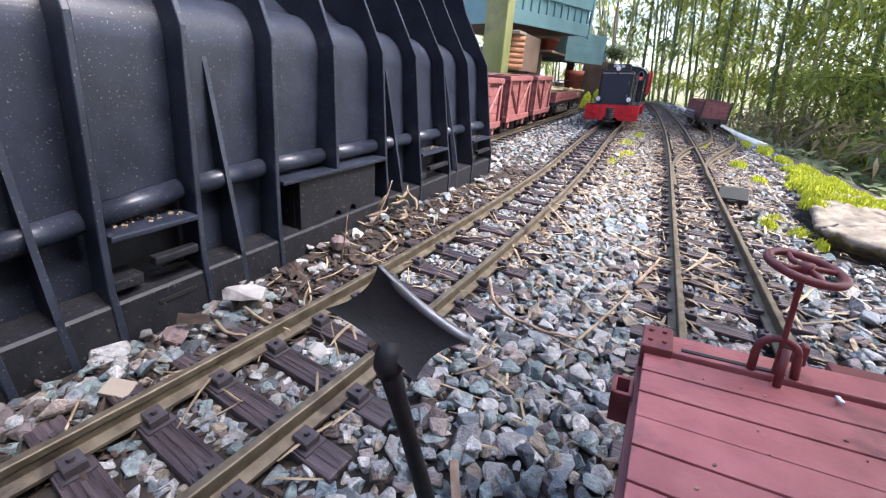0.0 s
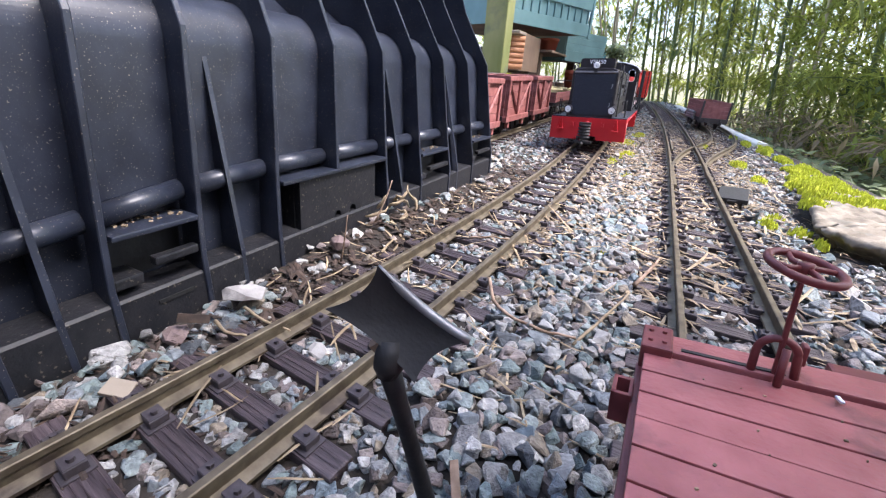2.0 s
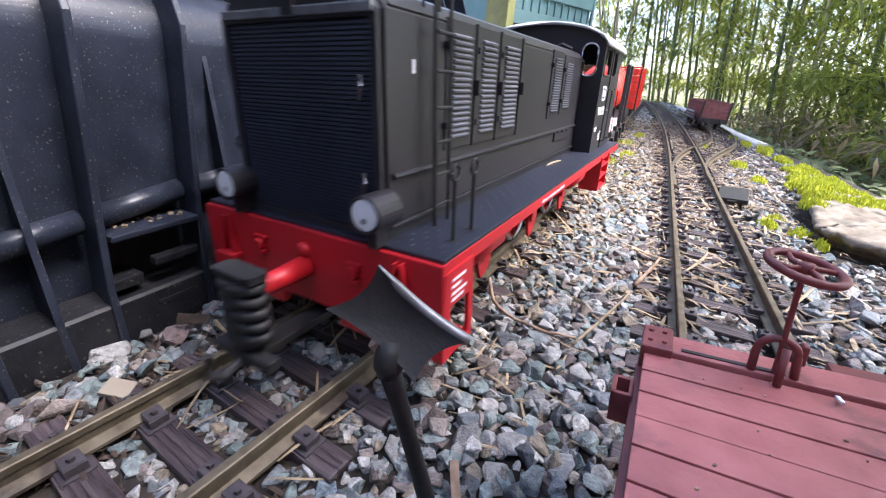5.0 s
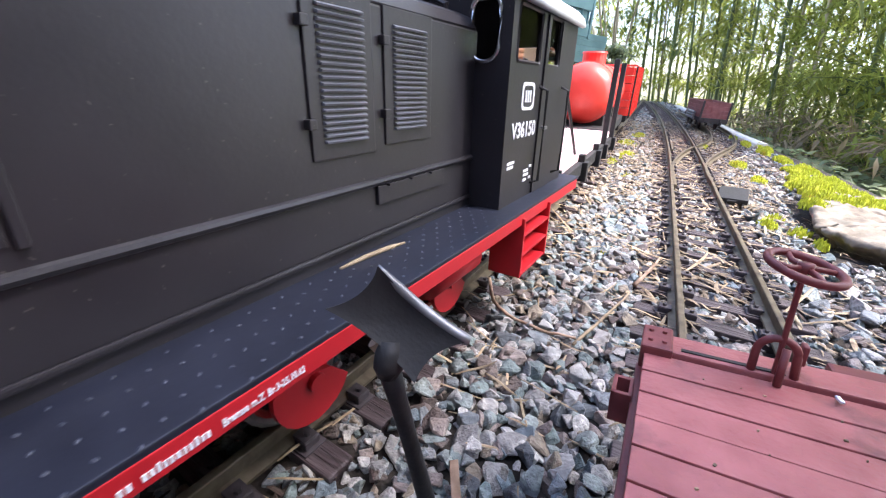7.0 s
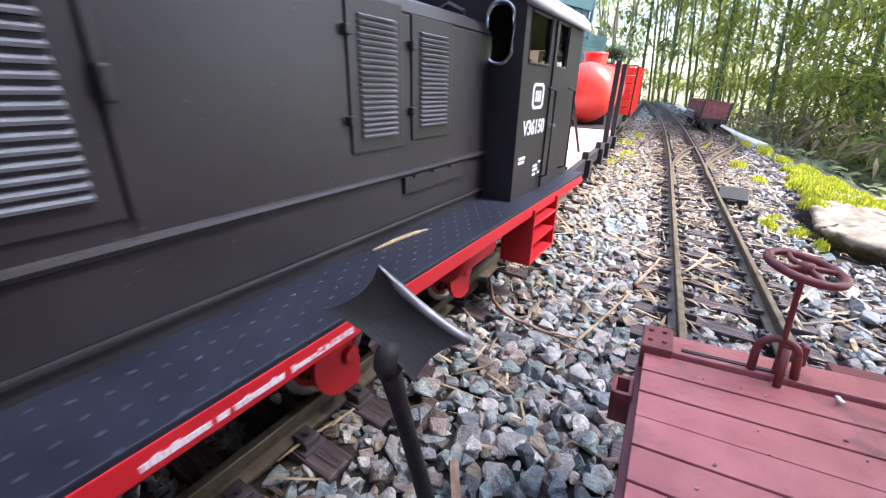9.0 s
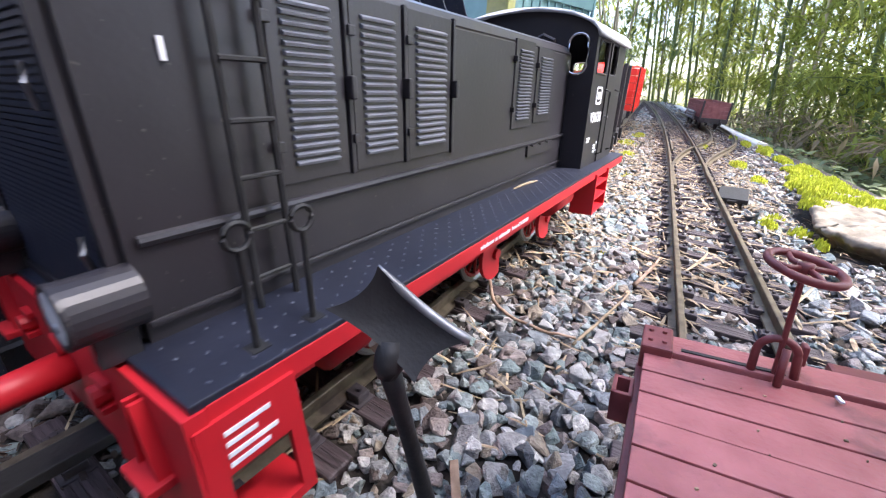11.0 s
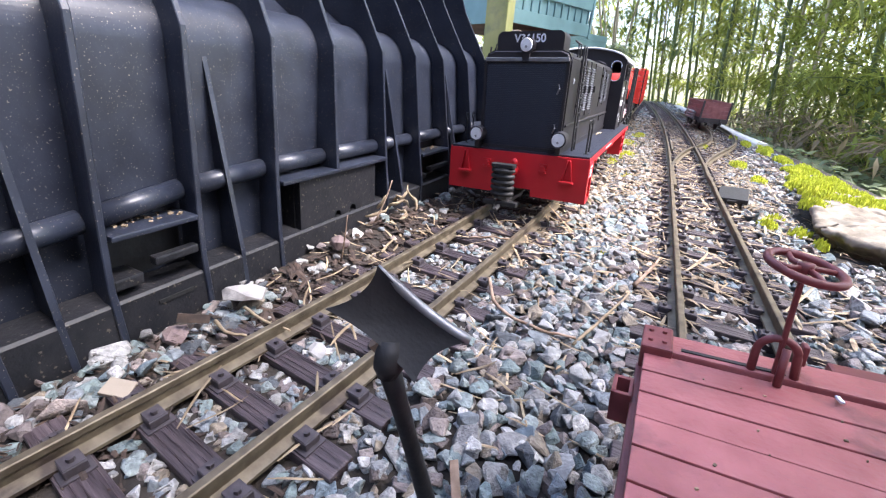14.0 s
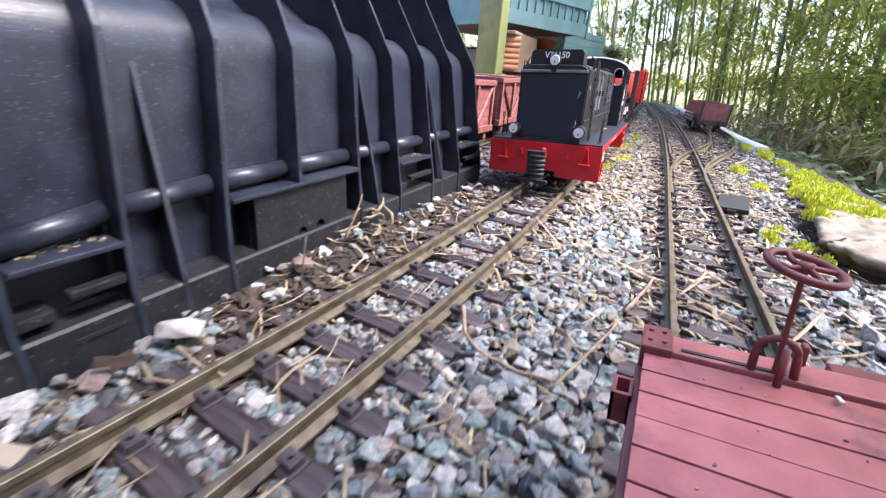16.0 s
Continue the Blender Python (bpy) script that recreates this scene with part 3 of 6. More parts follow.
        part("axle", rod((line_2(0) - 0.028, yy, 0.0145), (line_2(0) + 0.028, yy, 0.0145), 0.002, seg=8), M_UNDER, w)
    part("underframe", box(line_2(0) - 0.03, line_2(0) + 0.03, -0.1, 0.1, 0.022, 0.0325, 0.001), M_UNDER, w)
    return w


FLAT = flat_wagon()


# ---- signal lever beside the track ----
def lever_post():
    s = thing("signal_target", "small black curved target plate on an iron rod", "signal lever")
    T, R, L, B = Vector((-0.0243, 0.0340, 0.0858)), Vector((-0.0131, 0.0359, 0.0787)), Vector((-0.0284, 0.0297, 0.0810)), Vector((-0.0175, 0.0315, 0.0741))
    mid = (T + R + L + B) / 4
    out = (R - L).cross(T - B).normalized()
    if out.y < 0:
        out = -out
    n = 12
    bm = bmesh.new()
    grid = []
    for j in range(n + 1):
        row = []
        for i in range(n + 1):
            u, v = 2 * i / n - 1, 2 * j / n - 1
            pu, pv = u * (1 - 0.17 * (1 - v * v)), v * (1 - 0.17 * (1 - u * u))
            a, b = (pu + 1) / 2, (pv + 1) / 2
            p = L.lerp(T, b).lerp(B.lerp(R, b), a)
            row.append(bm.verts.new(p - out * 0.0007 * (u * u + v * v)))
        grid.append(row)
    for j in range(n):
        for i in range(n):
            bm.faces.new((grid[j][i], grid[j][i + 1], grid[j + 1][i + 1], grid[j + 1][i]))
    edge = [grid[n][i].co.copy() for i in range(n + 1)]
    ret = bmesh.ops.extrude_face_region(bm, geom=list(bm.faces))
    bmesh.ops.translate(bm, vec=out * 0.0010, verts=[g for g in ret["geom"] if isinstance(g, bmesh.types.BMVert)])
    bmesh.ops.recalc_face_normals(bm, faces=bm.faces)
    part("target_plate", bm, M_IRON, s, "black four-pointed concave plate")
    part("worn_edge", tube([p + out * 0.0005 for p in edge], [0.0002 + 0.00042 * min(1, i / 3) for i in range(n + 1)], 8), M_WORN, s, "worn bare metal edge", True)
    boss, low = Vector((-0.0212, 0.0318, 0.0779)), Vector((-0.0209, 0.0310, 0.0750))
    mid_rod = Vector((-0.0190, 0.0405, 0.0400))
    foot = low + (mid_rod - low) * 2.58
    part("rod", tube([foot, mid_rod, low.lerp(mid_rod, 0.5), low.lerp(mid_rod, 0.2), low], [0.0016, 0.0015, 0.0012, 0.0012, 0.0014], 12), M_IRON, s, "rough black rod", True)
    part("boss", tube([low - Vector((0, 0, 0.0012)), low, low.lerp(boss, 0.5), boss], [0.0014, 0.0018, 0.0017, 0.0012], 11), M_IRON, s, smooth=True)
    part("collar", tube([boss + Vector((-0.0020, 0.0, -0.0006)), boss + Vector((-0.0010, 0.0004, -0.0018))], 0.0012, 14), M_TWIG, s, "rusty washer")
    part("foot_plate", box(foot.x - 0.008, foot.x + 0.008, foot.y - 0.006, foot.y + 0.006, foot.z - 0.002, foot.z + 0.001, 0.0005), M_IRON, s)
    return s


lever_post()


# ---- the train ----
def text(body, size, m, parent, mat, name="lettering", label="", depth=0.0001):
    cu = bpy.data.curves.new(name, "FONT")
    cu.body, cu.size, cu.extrude, cu.align_x, cu.align_y, cu.offset = body, size, depth, "CENTER", "CENTER", size * 0.02
    tmp = bpy.data.objects.new(name, cu)
    scene.collection.objects.link(tmp)
    me = bpy.data.meshes.new_from_object(tmp.evaluated_get(bpy.context.evaluated_depsgraph_get()))
    bpy.data.objects.remove(tmp)
    me.materials.clear()
    me.materials.append(mat)
    ob = new(name, me)
    ob.parent, ob.matrix_basis = parent, m
    return tagged(ob, label)


def ring_outline(hw, hh, r, seg=6):
    out = []
    for cx, cy, a0 in ((hw - r, hh - r, 0), (-hw + r, hh - r, 90), (-hw + r, -hh + r, 180), (hw - r, -hh + r, 270)):
        out += [(cx + r * math.cos(radians(a0 + 90 * i / seg)), cy + r * math.sin(radians(a0 + 90 * i / seg))) for i in range(seg + 1)]
    return out


def plate_with_hole(outer, hole, axis, a, b):
    """A flat sheet between a and b along an axis, with openings cut through."""
    bm = bmesh.new()
    put = {"x": lambda u, v: (a, u, v), "y": lambda u, v: (u, a, v)}[axis]
    edges = []
    for lp in [outer, *hole]:
        vs = [bm.verts.new(put(u, v)) for u, v in lp]
        edges += [bm.edges.new((vs[i], vs[(i + 1) % len(vs)])) for i in range(len(vs))]
    bmesh.ops.triangle_fill(bm, use_beauty=True, use_dissolve=False, edges=edges)
    ret = bmesh.ops.extrude_face_region(bm, geom=list(bm.faces))
    bmesh.ops.translate(bm, vec=(b - a, 0, 0) if axis == "x" else (0, b - a, 0), verts=[g for g in ret["geom"] if isinstance(g, bmesh.types.BMVert)])
    bmesh.ops.recalc_face_normals(bm, faces=bm.faces)
    return bm


LOCO_AXLES, WHEEL_R = (0.085, 0.165, 0.245), 0.0185
LOCO_WHEELS = []


def spoked_wheel(loco, s, side):
    w = new("wheel")
    w.parent, w.matrix_basis = loco, pose(side * 0.0235, s, WHEEL_R)
    tagged(w, "red spoked wheel")
    n = 28
    ring = lambda r: [(0, r * math.cos(math.tau * i / n), r * math.sin(math.tau * i / n)) for i in range(n)]
    part("tyre", tube(ring(WHEEL_R - 0.0012), 0.0016, 6, closed=True), M_STEEL, w, "bare steel tyre")
    bm = tube(ring(WHEEL_R - 0.0034), 0.0013, 6, closed=True)
    for i in range(10):
        a = math.tau * i / 10
        rod((0, 0.003 * math.cos(a), 0.003 * math.sin(a)), (0, (WHEEL_R - 0.003) * math.cos(a), (WHEEL_R - 0.003) * math.sin(a)), 0.0009, seg=6, bm=bm)
    rod((-0.002, 0, 0), (0.002, 0, 0), 0.0042, seg=14, bm=bm)
    box(-0.0012, 0.0012, -0.010, 0.010, 0.008, 0.0145, 0.0006, bm=bm)
    part("spokes", bm, M_RED, w)
    arc = [(0.0145 * math.cos(a), 0.0145 * math.sin(a)) for a in [radians(185 + 17 * i) for i in range(11)]] + [(0.006, 0.003), (-0.006, 0.003)]
    part("counterweight", prism(arc, "x", min(side * 0.0095, side * 0.0115), max(side * 0.0095, side * 0.0115)), M_RED, w, "red crank counterweight")
    part("crank_pin", rod((side * 0.003, 0, 0), (side * 0.0135, 0, 0), 0.0030, seg=12), M_RED, w)
    LOCO_WHEELS.append((w, side, s))


def louvre_panel(parent, s0, s1, z0, z1, x, rows, name="louvre"):
    """A raised door with a stack of louvre slats, on the hood's side."""
    d = part("hood_door", box(x - 0.0006, x + 0.0007, s0, s1, z0, z1, 0.0003), M_LOCO, parent, "louvred hood door")
    pitch = (z1 - z0 - 0.008) / rows
    me = None
    for i in range(rows):
        z = z0 + 0.004 + pitch * (i + 0.5)
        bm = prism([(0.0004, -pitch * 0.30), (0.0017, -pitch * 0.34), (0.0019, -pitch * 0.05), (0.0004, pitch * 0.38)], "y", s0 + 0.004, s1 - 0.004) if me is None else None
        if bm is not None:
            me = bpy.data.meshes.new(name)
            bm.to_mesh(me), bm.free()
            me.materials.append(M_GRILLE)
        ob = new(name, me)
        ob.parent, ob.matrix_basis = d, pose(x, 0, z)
    return d


def locomotive():
    L = thing("locomotive", "black and red model diesel locomotive with white numbers", "locomotive")
    B, FP, H, C, S0, S1 = 0.0600, 0.0520, 0.0352, 0.0503, 0.257, 0.343
    # footplate with a stud pattern, red valance
    part("footplate", box(-B + 0.0006, B - 0.0006, 0.0008, S1 + 0.012, FP - 0.0012, FP + 0.0006, 0.0004), M_LOCO_DARK, L, "black chequered footplate")
    bm = bmesh.new()
    for side in (-1, 1):
        for i in range(58):
            for j in range(4):
                s, o = 0.006 + i * 0.0044, 0.0385 + j * 0.0058 + (0.0029 if i % 2 else 0)
                if s < S0 - 0.003 and o < B - 0.001:
                    m = pose(side * o, s, FP + 0.0006, 0, 0, 45 if (i + j) % 2 else -45) @ Matrix.Diagonal((0.00062, 0.00045, 0.00030, 1))
                    bmesh.ops.create_icosphere(bm, subdivisions=1, radius=1, matrix=m)
    tagged(part("tread_studs", bm, M_STUD, L, "raised tread studs"), kind="stuff")
    for side in (-1, 1):
        v = part("valance", box(side * B - 0.0018, side * B - 0.0004, 0.0032, S1 + 0.008, FP - 0.0060, FP - 0.0008, 0.0003), M_RED, L, "red valance with white stencilling")
        if side > 0:
            # stencilled maintenance line; its first words cannot be read
            rnd, s, xb = random.Random(4), 0.100, B - 0.0004
            bm = bmesh.new()
            while s < 0.1245:
                k = rnd.uniform(0.0005, 0.0008)
                box(xb, xb + 0.0002, s, s + k, FP - 0.0045, FP - (0.0033 if rnd.random() < 0.75 else 0.0029), bm=bm)
                s += k + (0.0003 if rnd.random() < 0.86 else 0.0013)
            text("Bremse m.Z. Br.3-25.10.62", 0.0022, pose(xb + 0.0001, 0.1355, FP - 0.0038, 90, 0, 90) @ Matrix.Diagonal((0.72, 1, 1, 1)), v, M_WHITE, "lettering", "white stencilled brake date")
            tagged(part("stencil_strip", bm, M_WHITE, v, "white stencilled marks"), kind="stuff")
        part("frame", box(side * 0.0300 - 0.001, side * 0.0300 + 0.001, 0.02, 0.34, 0.019, FP - 0.003, 0.0004), M_RED, L, "red side frame")
        for s in (0.045, 0.125, 0.205, 0.285):
            part("bracket", box(side * 0.036 - 0.0060, side * 0.036 + 0.0060, s - 0.0009, s + 0.0009, FP - 0.014, FP - 0.004, 0.0004), M_RED, L)
        for s in (0.036, 0.204):
            part("air_tank", tube([(side * 0.047, s, 0.0390), (side * 0.047, s + 0.032, 0.0390)], 0.0070, 14), M_RED, L, "red air tank", True)
        for s in LOCO_AXLES:
            spoked_wheel(L, s, side)
        # front foot step and cab steps
        fs = part("front_step", plate_with_hole([(0.0, FP - 0.004), (0.0, 0.0152), (0.0215, 0.0152), (0.0195, FP - 0.004)], [[(0.0040, FP - 0.017), (0.0040, 0.0180), (0.0180, 0.0180), (0.0170, FP - 0.017)]], "x", side * B - 0.0008, side * B + 0.0006), M_RED, L, "red open front step with stencilled plate")
        if side > 0:
            marks = bmesh.new()
            for zm, lm in ((FP - 0.0075, 0.009), (FP - 0.0100, 0.006), (FP - 0.0125, 0.010), (FP - 0.0148, 0.008)):
                box(B + 0.0006, B + 0.0008, 0.0045, 0.0045 + lm, zm - 0.0005, zm + 0.0005, bm=marks)
            part("stencil_marks", marks, M_WHITE, fs, "small white stencilled lines")
        part("step_tread", box(side * B - 0.012 * (side > 0), side * B + 0.012 * (side < 0), 0.001, 0.0215, 0.0152, 0.0166, 0.0003), M_RED, fs)
        st = part("cab_step", box(side * (B - 0.0145) - 0.0006, side * (B - 0.0145) + 0.0006, 0.263, 0.297, 0.0205, FP - 0.003), M_RED, L, "red three-rung cab step")
        for s in (0.2625, 0.2965):
            part("step_stringer", box(min(side * (B - 0.014), side * (B + 0.001)), max(side * (B - 0.014), side * (B + 0.001)), s, s + 0.0016, 0.0205, FP - 0.003, 0.0003), M_RED, st)
        for z in (0.0210, 0.0310, 0.0405):
            part("rung", box(min(side * (B - 0.014), side * (B + 0.001)), max(side * (B - 0.014), side * (B + 0.001)), 0.264, 0.296, z, z + 0.0014, 0.0003), M_RED, st)
    # buffer beam, its fittings
    bb = part("buffer_beam", prism([(-B, FP - 0.001), (B, FP - 0.001), (B + 0.001, 0.0155), (0.016, 0.0155), (0.016, 0.0215), (-0.016, 0.0215), (-0.016, 0.0155), (-B - 0.001, 0.0155)], "y", -0.0008, 0.0030), M_RED, L, "red buffer beam with a notched lower edge")
    for side in (-1, 1):
        bm = prism([(side * 0.0445 - 0.0016, FP - 0.003), (side * 0.0445 - 0.0006, FP - 0.003), (side * 0.0445 - 0.0032, 0.0325), (side * 0.0445 - 0.0044, 0.0325)], "y", -0.0034, -0.0008)
        prism([(side * 0.0445 + 0.0006, FP - 0.003), (side * 0.0445 + 0.0016, FP - 0.003), (side * 0.0445 + 0.0044, 0.0325), (side * 0.0445 + 0.0032, 0.0325)], "y", -0.0034, -0.0008, bm)
        box(side * 0.0445 - 0.0056, side * 0.0445 + 0.0056, -0.0060, -0.0008, 0.0308, 0.0328, 0.0004, bm=bm)
        part("beam_bracket", bm, M_RED, bb)
        for o in (0.0245,):
            bm = box(side * o - 0.0034, side * o + 0.0034, -0.0024, -0.0008, 0.0425, 0.0440, 0.0003)
            rod((side * o, -0.0040, 0.0405), (side * o, -0.0008, 0.0405), 0.0024, seg=10, bm=bm)
            box(side * o - 0.0030, side * o + 0.0030, -0.0036, -0.0008, 0.0368, 0.0384, 0.0003, bm=bm)
            part("hose_bracket", bm, M_RED, bb)
    bm = rod((0, -0.0008, 0.0365), (0, -0.0240, 0.0355), 0.0044, 0.0036, 14)
    rod((0.0, -0.0025, 0.0430), (0.0, -0.0005, 0.0430), 0.0030, seg=12, bm=bm)
    part("drawbar", bm, M_RED, bb, "round red drawbar", True)
    # stacked spring buffer and hook coupler
    cp = part("buffer_plate", prism(ring_outline(0.0098, 0.0042, 0.003), "z", 0.0430, 0.0455), M_IRON, L, "ribbed black spring buffer")
    cp.matrix_basis = pose(0, -0.0275, 0)
    for i in range(5):
        n = 20
        z = 0.0405 - i * 0.0046
        part("spring_coil", tube([(0.0080 * math.cos(a), 0.0042 * math.sin(a), z) for a in [math.tau * k / n for k in range(n)]], 0.0020, 8, closed=True), M_IRON, cp, smooth=True)
    part("spring_core", tube([(0, 0, 0.0425), (0, 0, 0.018)], 0.0058, 12), M_IRON, cp)
    bm = box(-0.0045, 0.0045, -0.004, 0.046, 0.0118, 0.0150, 0.0006)
    box(-0.0140, 0.0140, -0.0050, 0.0, 0.0125, 0.0165, 0.0006, bm=bm)
    tube([(0, -0.004, 0.013), (0, -0.012, 0.011), (0, -0.016, 0.014), (0, -0.015, 0.021)], 0.0016, 8, bm)
    part("hook_coupler", bm, M_IRON, cp, "black hook coupler")
    # hood
    zt, zs = 0.1285, 0.1212
    prof = [(-H, FP), (H, FP), (H, zs), (H - 0.003, zt - 0.0022), (H - 0.0085, zt), (-H + 0.0085, zt), (-H + 0.003, zt - 0.0022), (-H, zs)]
    bm = prism(prof, "y", 0.0042, S0 + 0.001)
    bmesh.ops.bevel(bm, geom=[e for e in bm.edges if abs(e.verts[0].co.y - e.verts[1].co.y) < 1e-6 and e.verts[0].co.y < 0.01], offset=0.0016, segments=3, affect="EDGES")
    hood = part("hood", bm, M_LOCO, L, "satin black engine hood")
    part("radiator_frame", plate_with_hole(ring_outline(H - 0.001, 0.0345, 0.002), [ring_outline(H - 0.0035, 0.0318, 0.001)], "y", 0.0030, 0.0046), M_LOCO, hood).matrix_basis = pose(0, 0, 0.0873)
    slat = prism([(0.0036, 0.0), (0.0046, 0.0001), (0.0046, 0.0011), (0.0038, 0.0009)], "x", -H + 0.0036, H - 0.0036)
    slat_mesh = bpy.data.meshes.new("radiator_slat")
    slat.to_mesh(slat_mesh), slat.free()
    slat_mesh.materials.append(M_LOCO_DARK)
    for i in range(47):
        ob = new("radiator_slat", slat_mesh)
        ob.parent, ob.matrix_basis = hood, pose(0, 0, FP + 0.0042 + i * 0.00136)
    part("trim_strip", box(-H + 0.002, H - 0.002, 0.0022, 0.0042, zs - 0.0012, zs + 0.0016, 0.0004), M_STEEL, hood, "bright trim strip")
    for z in (0.072, 0.101):
        part("latch", tube([(H - 0.008, 0.0026, z - 0.004), (H - 0.0062, 0.0015, z), (H - 0.0070, 0.0022, z + 0.003)], 0.0006, 6), M_STEEL, hood)
    hb = part("header_box", prism(ring_outline(0.0265, 0.0105, 0.0045), "y", 0.0090, 0.030), M_LOCO, hood, "raised header box with a white number")
    hb.matrix_basis = pose(0, 0, 0.1312)
    text("V36150", 0.0080, pose(0, 0.0088, 0.0052, 90, 0, 0), hb, M_WHITE, "number_lettering", "white painted number")
    tl = part("top_lamp", rod((0, 0.0105, 0.1315), (0, 0.0010, 0.1315), 0.0056, seg=24), M_LOCO, L, "round headlamp on the hood", False)
    part("lamp_foot", box(-0.0028, 0.0028, 0.002, 0.010, 0.1205, 0.1275, 0.0005), M_LOCO, tl)
    part("lens", rod((0, 0.0012, 0.1315), (0, 0.0004, 0.1315), 0.0050, 0.0044, 24), M_LENS, tl, "clear lamp glass")
    part("bulb", rod((0, 0.0006, 0.1302), (0, 0.0001, 0.1302), 0.0010, seg=8), M_STEEL, tl)
    for side in (-1, 1):
        lm = part("headlamp", rod((side * 0.0345, 0.0060, 0.0640), (side * 0.0345, -0.0058, 0.0640), 0.0062, seg=26), M_LOCO, L, "round headlamp with clear glass")
        part("lamp_rim", tube([(side * 0.0345 + 0.0058 * math.cos(a), -0.0058, 0.0640 + 0.0058 * math.sin(a)) for a in [math.tau * k / 24 for k in range(24)]], 0.0006, 6, closed=True), M_LOCO, lm)
        part("lens", rod((side * 0.0345, -0.0054, 0.0640), (side * 0.0345, -0.0062, 0.0640), 0.0054, 0.0048, 24), M_LENS, lm)
        part("bulb", rod((side * 0.0345, -0.0060, 0.0622), (side * 0.0345, -0.0065, 0.0622), 0.0010, seg=8), M_STEEL, lm)
        part("lamp_bracket", box(side * 0.0345 - 0.002, side * 0.0345 + 0.002, -0.003, 0.004, FP, 0.0585, 0.0004), M_LOCO, lm)
        # ladder at the hood's front corner
        ld = part("ladder", rod((side * (H + 0.0050), 0.0270, FP), (side * (H + 0.0035), 0.0270, zt + 0.004), 0.0008, seg=6), M_IRON, L, "thin black ladder")
        part("stile", rod((side * (H + 0.0050), 0.0370, FP), (side * (H + 0.0035), 0.0370, zt + 0.004), 0.0008, seg=6), M_IRON, ld)
        for i in range(6):
            z = FP + 0.008 + i * 0.0115
            part("rung", rod((side * (H + 0.0047), 0.0270, z), (side * (H + 0.0047), 0.0370, z), 0.0006, seg=6), M_IRON, ld)
        part("grab_hoop", tube([(side * (H - 0.001), 0.0270, zt - 0.004), (side * (H - 0.001), 0.0270, zt + 0.0055), (side * (H - 0.004), 0.028, zt + 0.0075), (side * (H - 0.004), 0.036, zt + 0.0075), (side * (H - 0.001), 0.0370, zt + 0.0055), (side * (H - 0.001), 0.0370, zt - 0.004)], 0.0007, 6), M_IRON, ld)
        # two stanchions with ring tops on the footplate
        for s in (0.0170, 0.0310):
            n = 16
            bm = rod((side * (B - 0.0065), s, FP), (side * (B - 0.0065), s, FP + 0.0215), 0.0007, seg=8)
            tube([(side * (B - 0.0065) , s + 0.0026 * math.cos(a), FP + 0.0240 + 0.0026 * math.sin(a)) for a in [math.tau * k / n for k in range(n)]], 0.0006, 6, bm, True)
            box(side * (B - 0.0065) - 0.002, side * (B - 0.0065) + 0.002, s - 0.002, s + 0.002, FP, FP + 0.0008, bm=bm)
            part("stanchion", bm, M_IRON, L, "black stanchion with a ring")
        # hood side: louvred doors, mouldings, handles
        xx = side * (H + 0.0002)
        if side > 0:
            for s0, s1, z0, z1, rows in ((0.0405, 0.0625, 0.0785, 0.1235, 18), (0.0655, 0.0870, 0.0785, 0.1235, 18), (0.0900, 0.1150, 0.0785, 0.1235, 18), (0.172, 0.1955, 0.0830, 0.1235, 21), (0.2005, 0.2250, 0.0845, 0.1220, 20)):
                d = louvre_panel(hood, s0, s1, z0, z1, H, rows)
                part("hinge", box(H, H + 0.0022, s0 - 0.0016, s0 + 0.0008, z0 + 0.008, z0 + 0.0105, 0.0003), M_LOCO, d)
                part("hinge", box(H, H + 0.0022, s0 - 0.0016, s0 + 0.0008, z1 - 0.010, z1 - 0.0075, 0.0003), M_LOCO, d)
            for s in (0.0640, 0.0885, 0.1165):
                part("door_seam", box(H - 0.0002, H + 0.0013, s - 0.0008, s + 0.0008, 0.078, 0.1240, 0.0003), M_LOCO, hood)
                part("door_handle", box(H, H + 0.0032, s - 0.0010, s + 0.0010, 0.0980, 0.1040, 0.0005), M_LOCO, hood)
            part("lifting_plate", box(H - 0.0002, H + 0.0012, 0.1955, 0.234, 0.0665, 0.0725, 0.0003), M_LOCO, hood)
            for s in (0.200, 0.212, 0.224):
                part("hook", rod((H, s, 0.0725), (H + 0.0025, s, 0.0725), 0.0006, seg=6), M_LOCO, hood)
            part("works_plate", box(H - 0.0002, H + 0.0006, 0.0190, 0.0200, 0.1050, 0.1090), M_WHITE, hood, "small white works plate")
        part("waist_moulding", tube([(xx, 0.008, 0.0737), (xx, S0, 0.0737)], 0.0012, 8), M_LOCO, hood)
        part("base_moulding", box(min(xx, side * (H + 0.0012)), max(xx, side * (H + 0.0012)), 0.006, S0, FP + 0.0040, FP + 0.0058, 0.0006), M_LOCO, hood)
        part("gutter", tube([(side * (H - 0.001), 0.008, zs + 0.0012), (side * (H - 0.001), S0, zs + 0.0012)], 0.0010, 6), M_LOCO, hood)
    # cab
    zc = 0.1325
    cab = part("cab_front", plate_with_hole([(-C, FP), (C, FP), (C, zc)] + [(C * math.cos(a), zc + 0.0155 * math.sin(a)) for a in [radians(15 * i) for i in range(1, 12)]] + [(-C, zc)],
               [[(sx * 0.0392 + u, 0.1225 + v) for u, v in ring_outline(0.0062, 0.0115, 0.0058)] for sx in (-1, 1)], "y", S0, S0 + 0.0022), M_LOCO, L, "black cab with rounded windows")
    for sx in (-1, 1):
        n = ring_outline(0.0062, 0.0115, 0.0058)
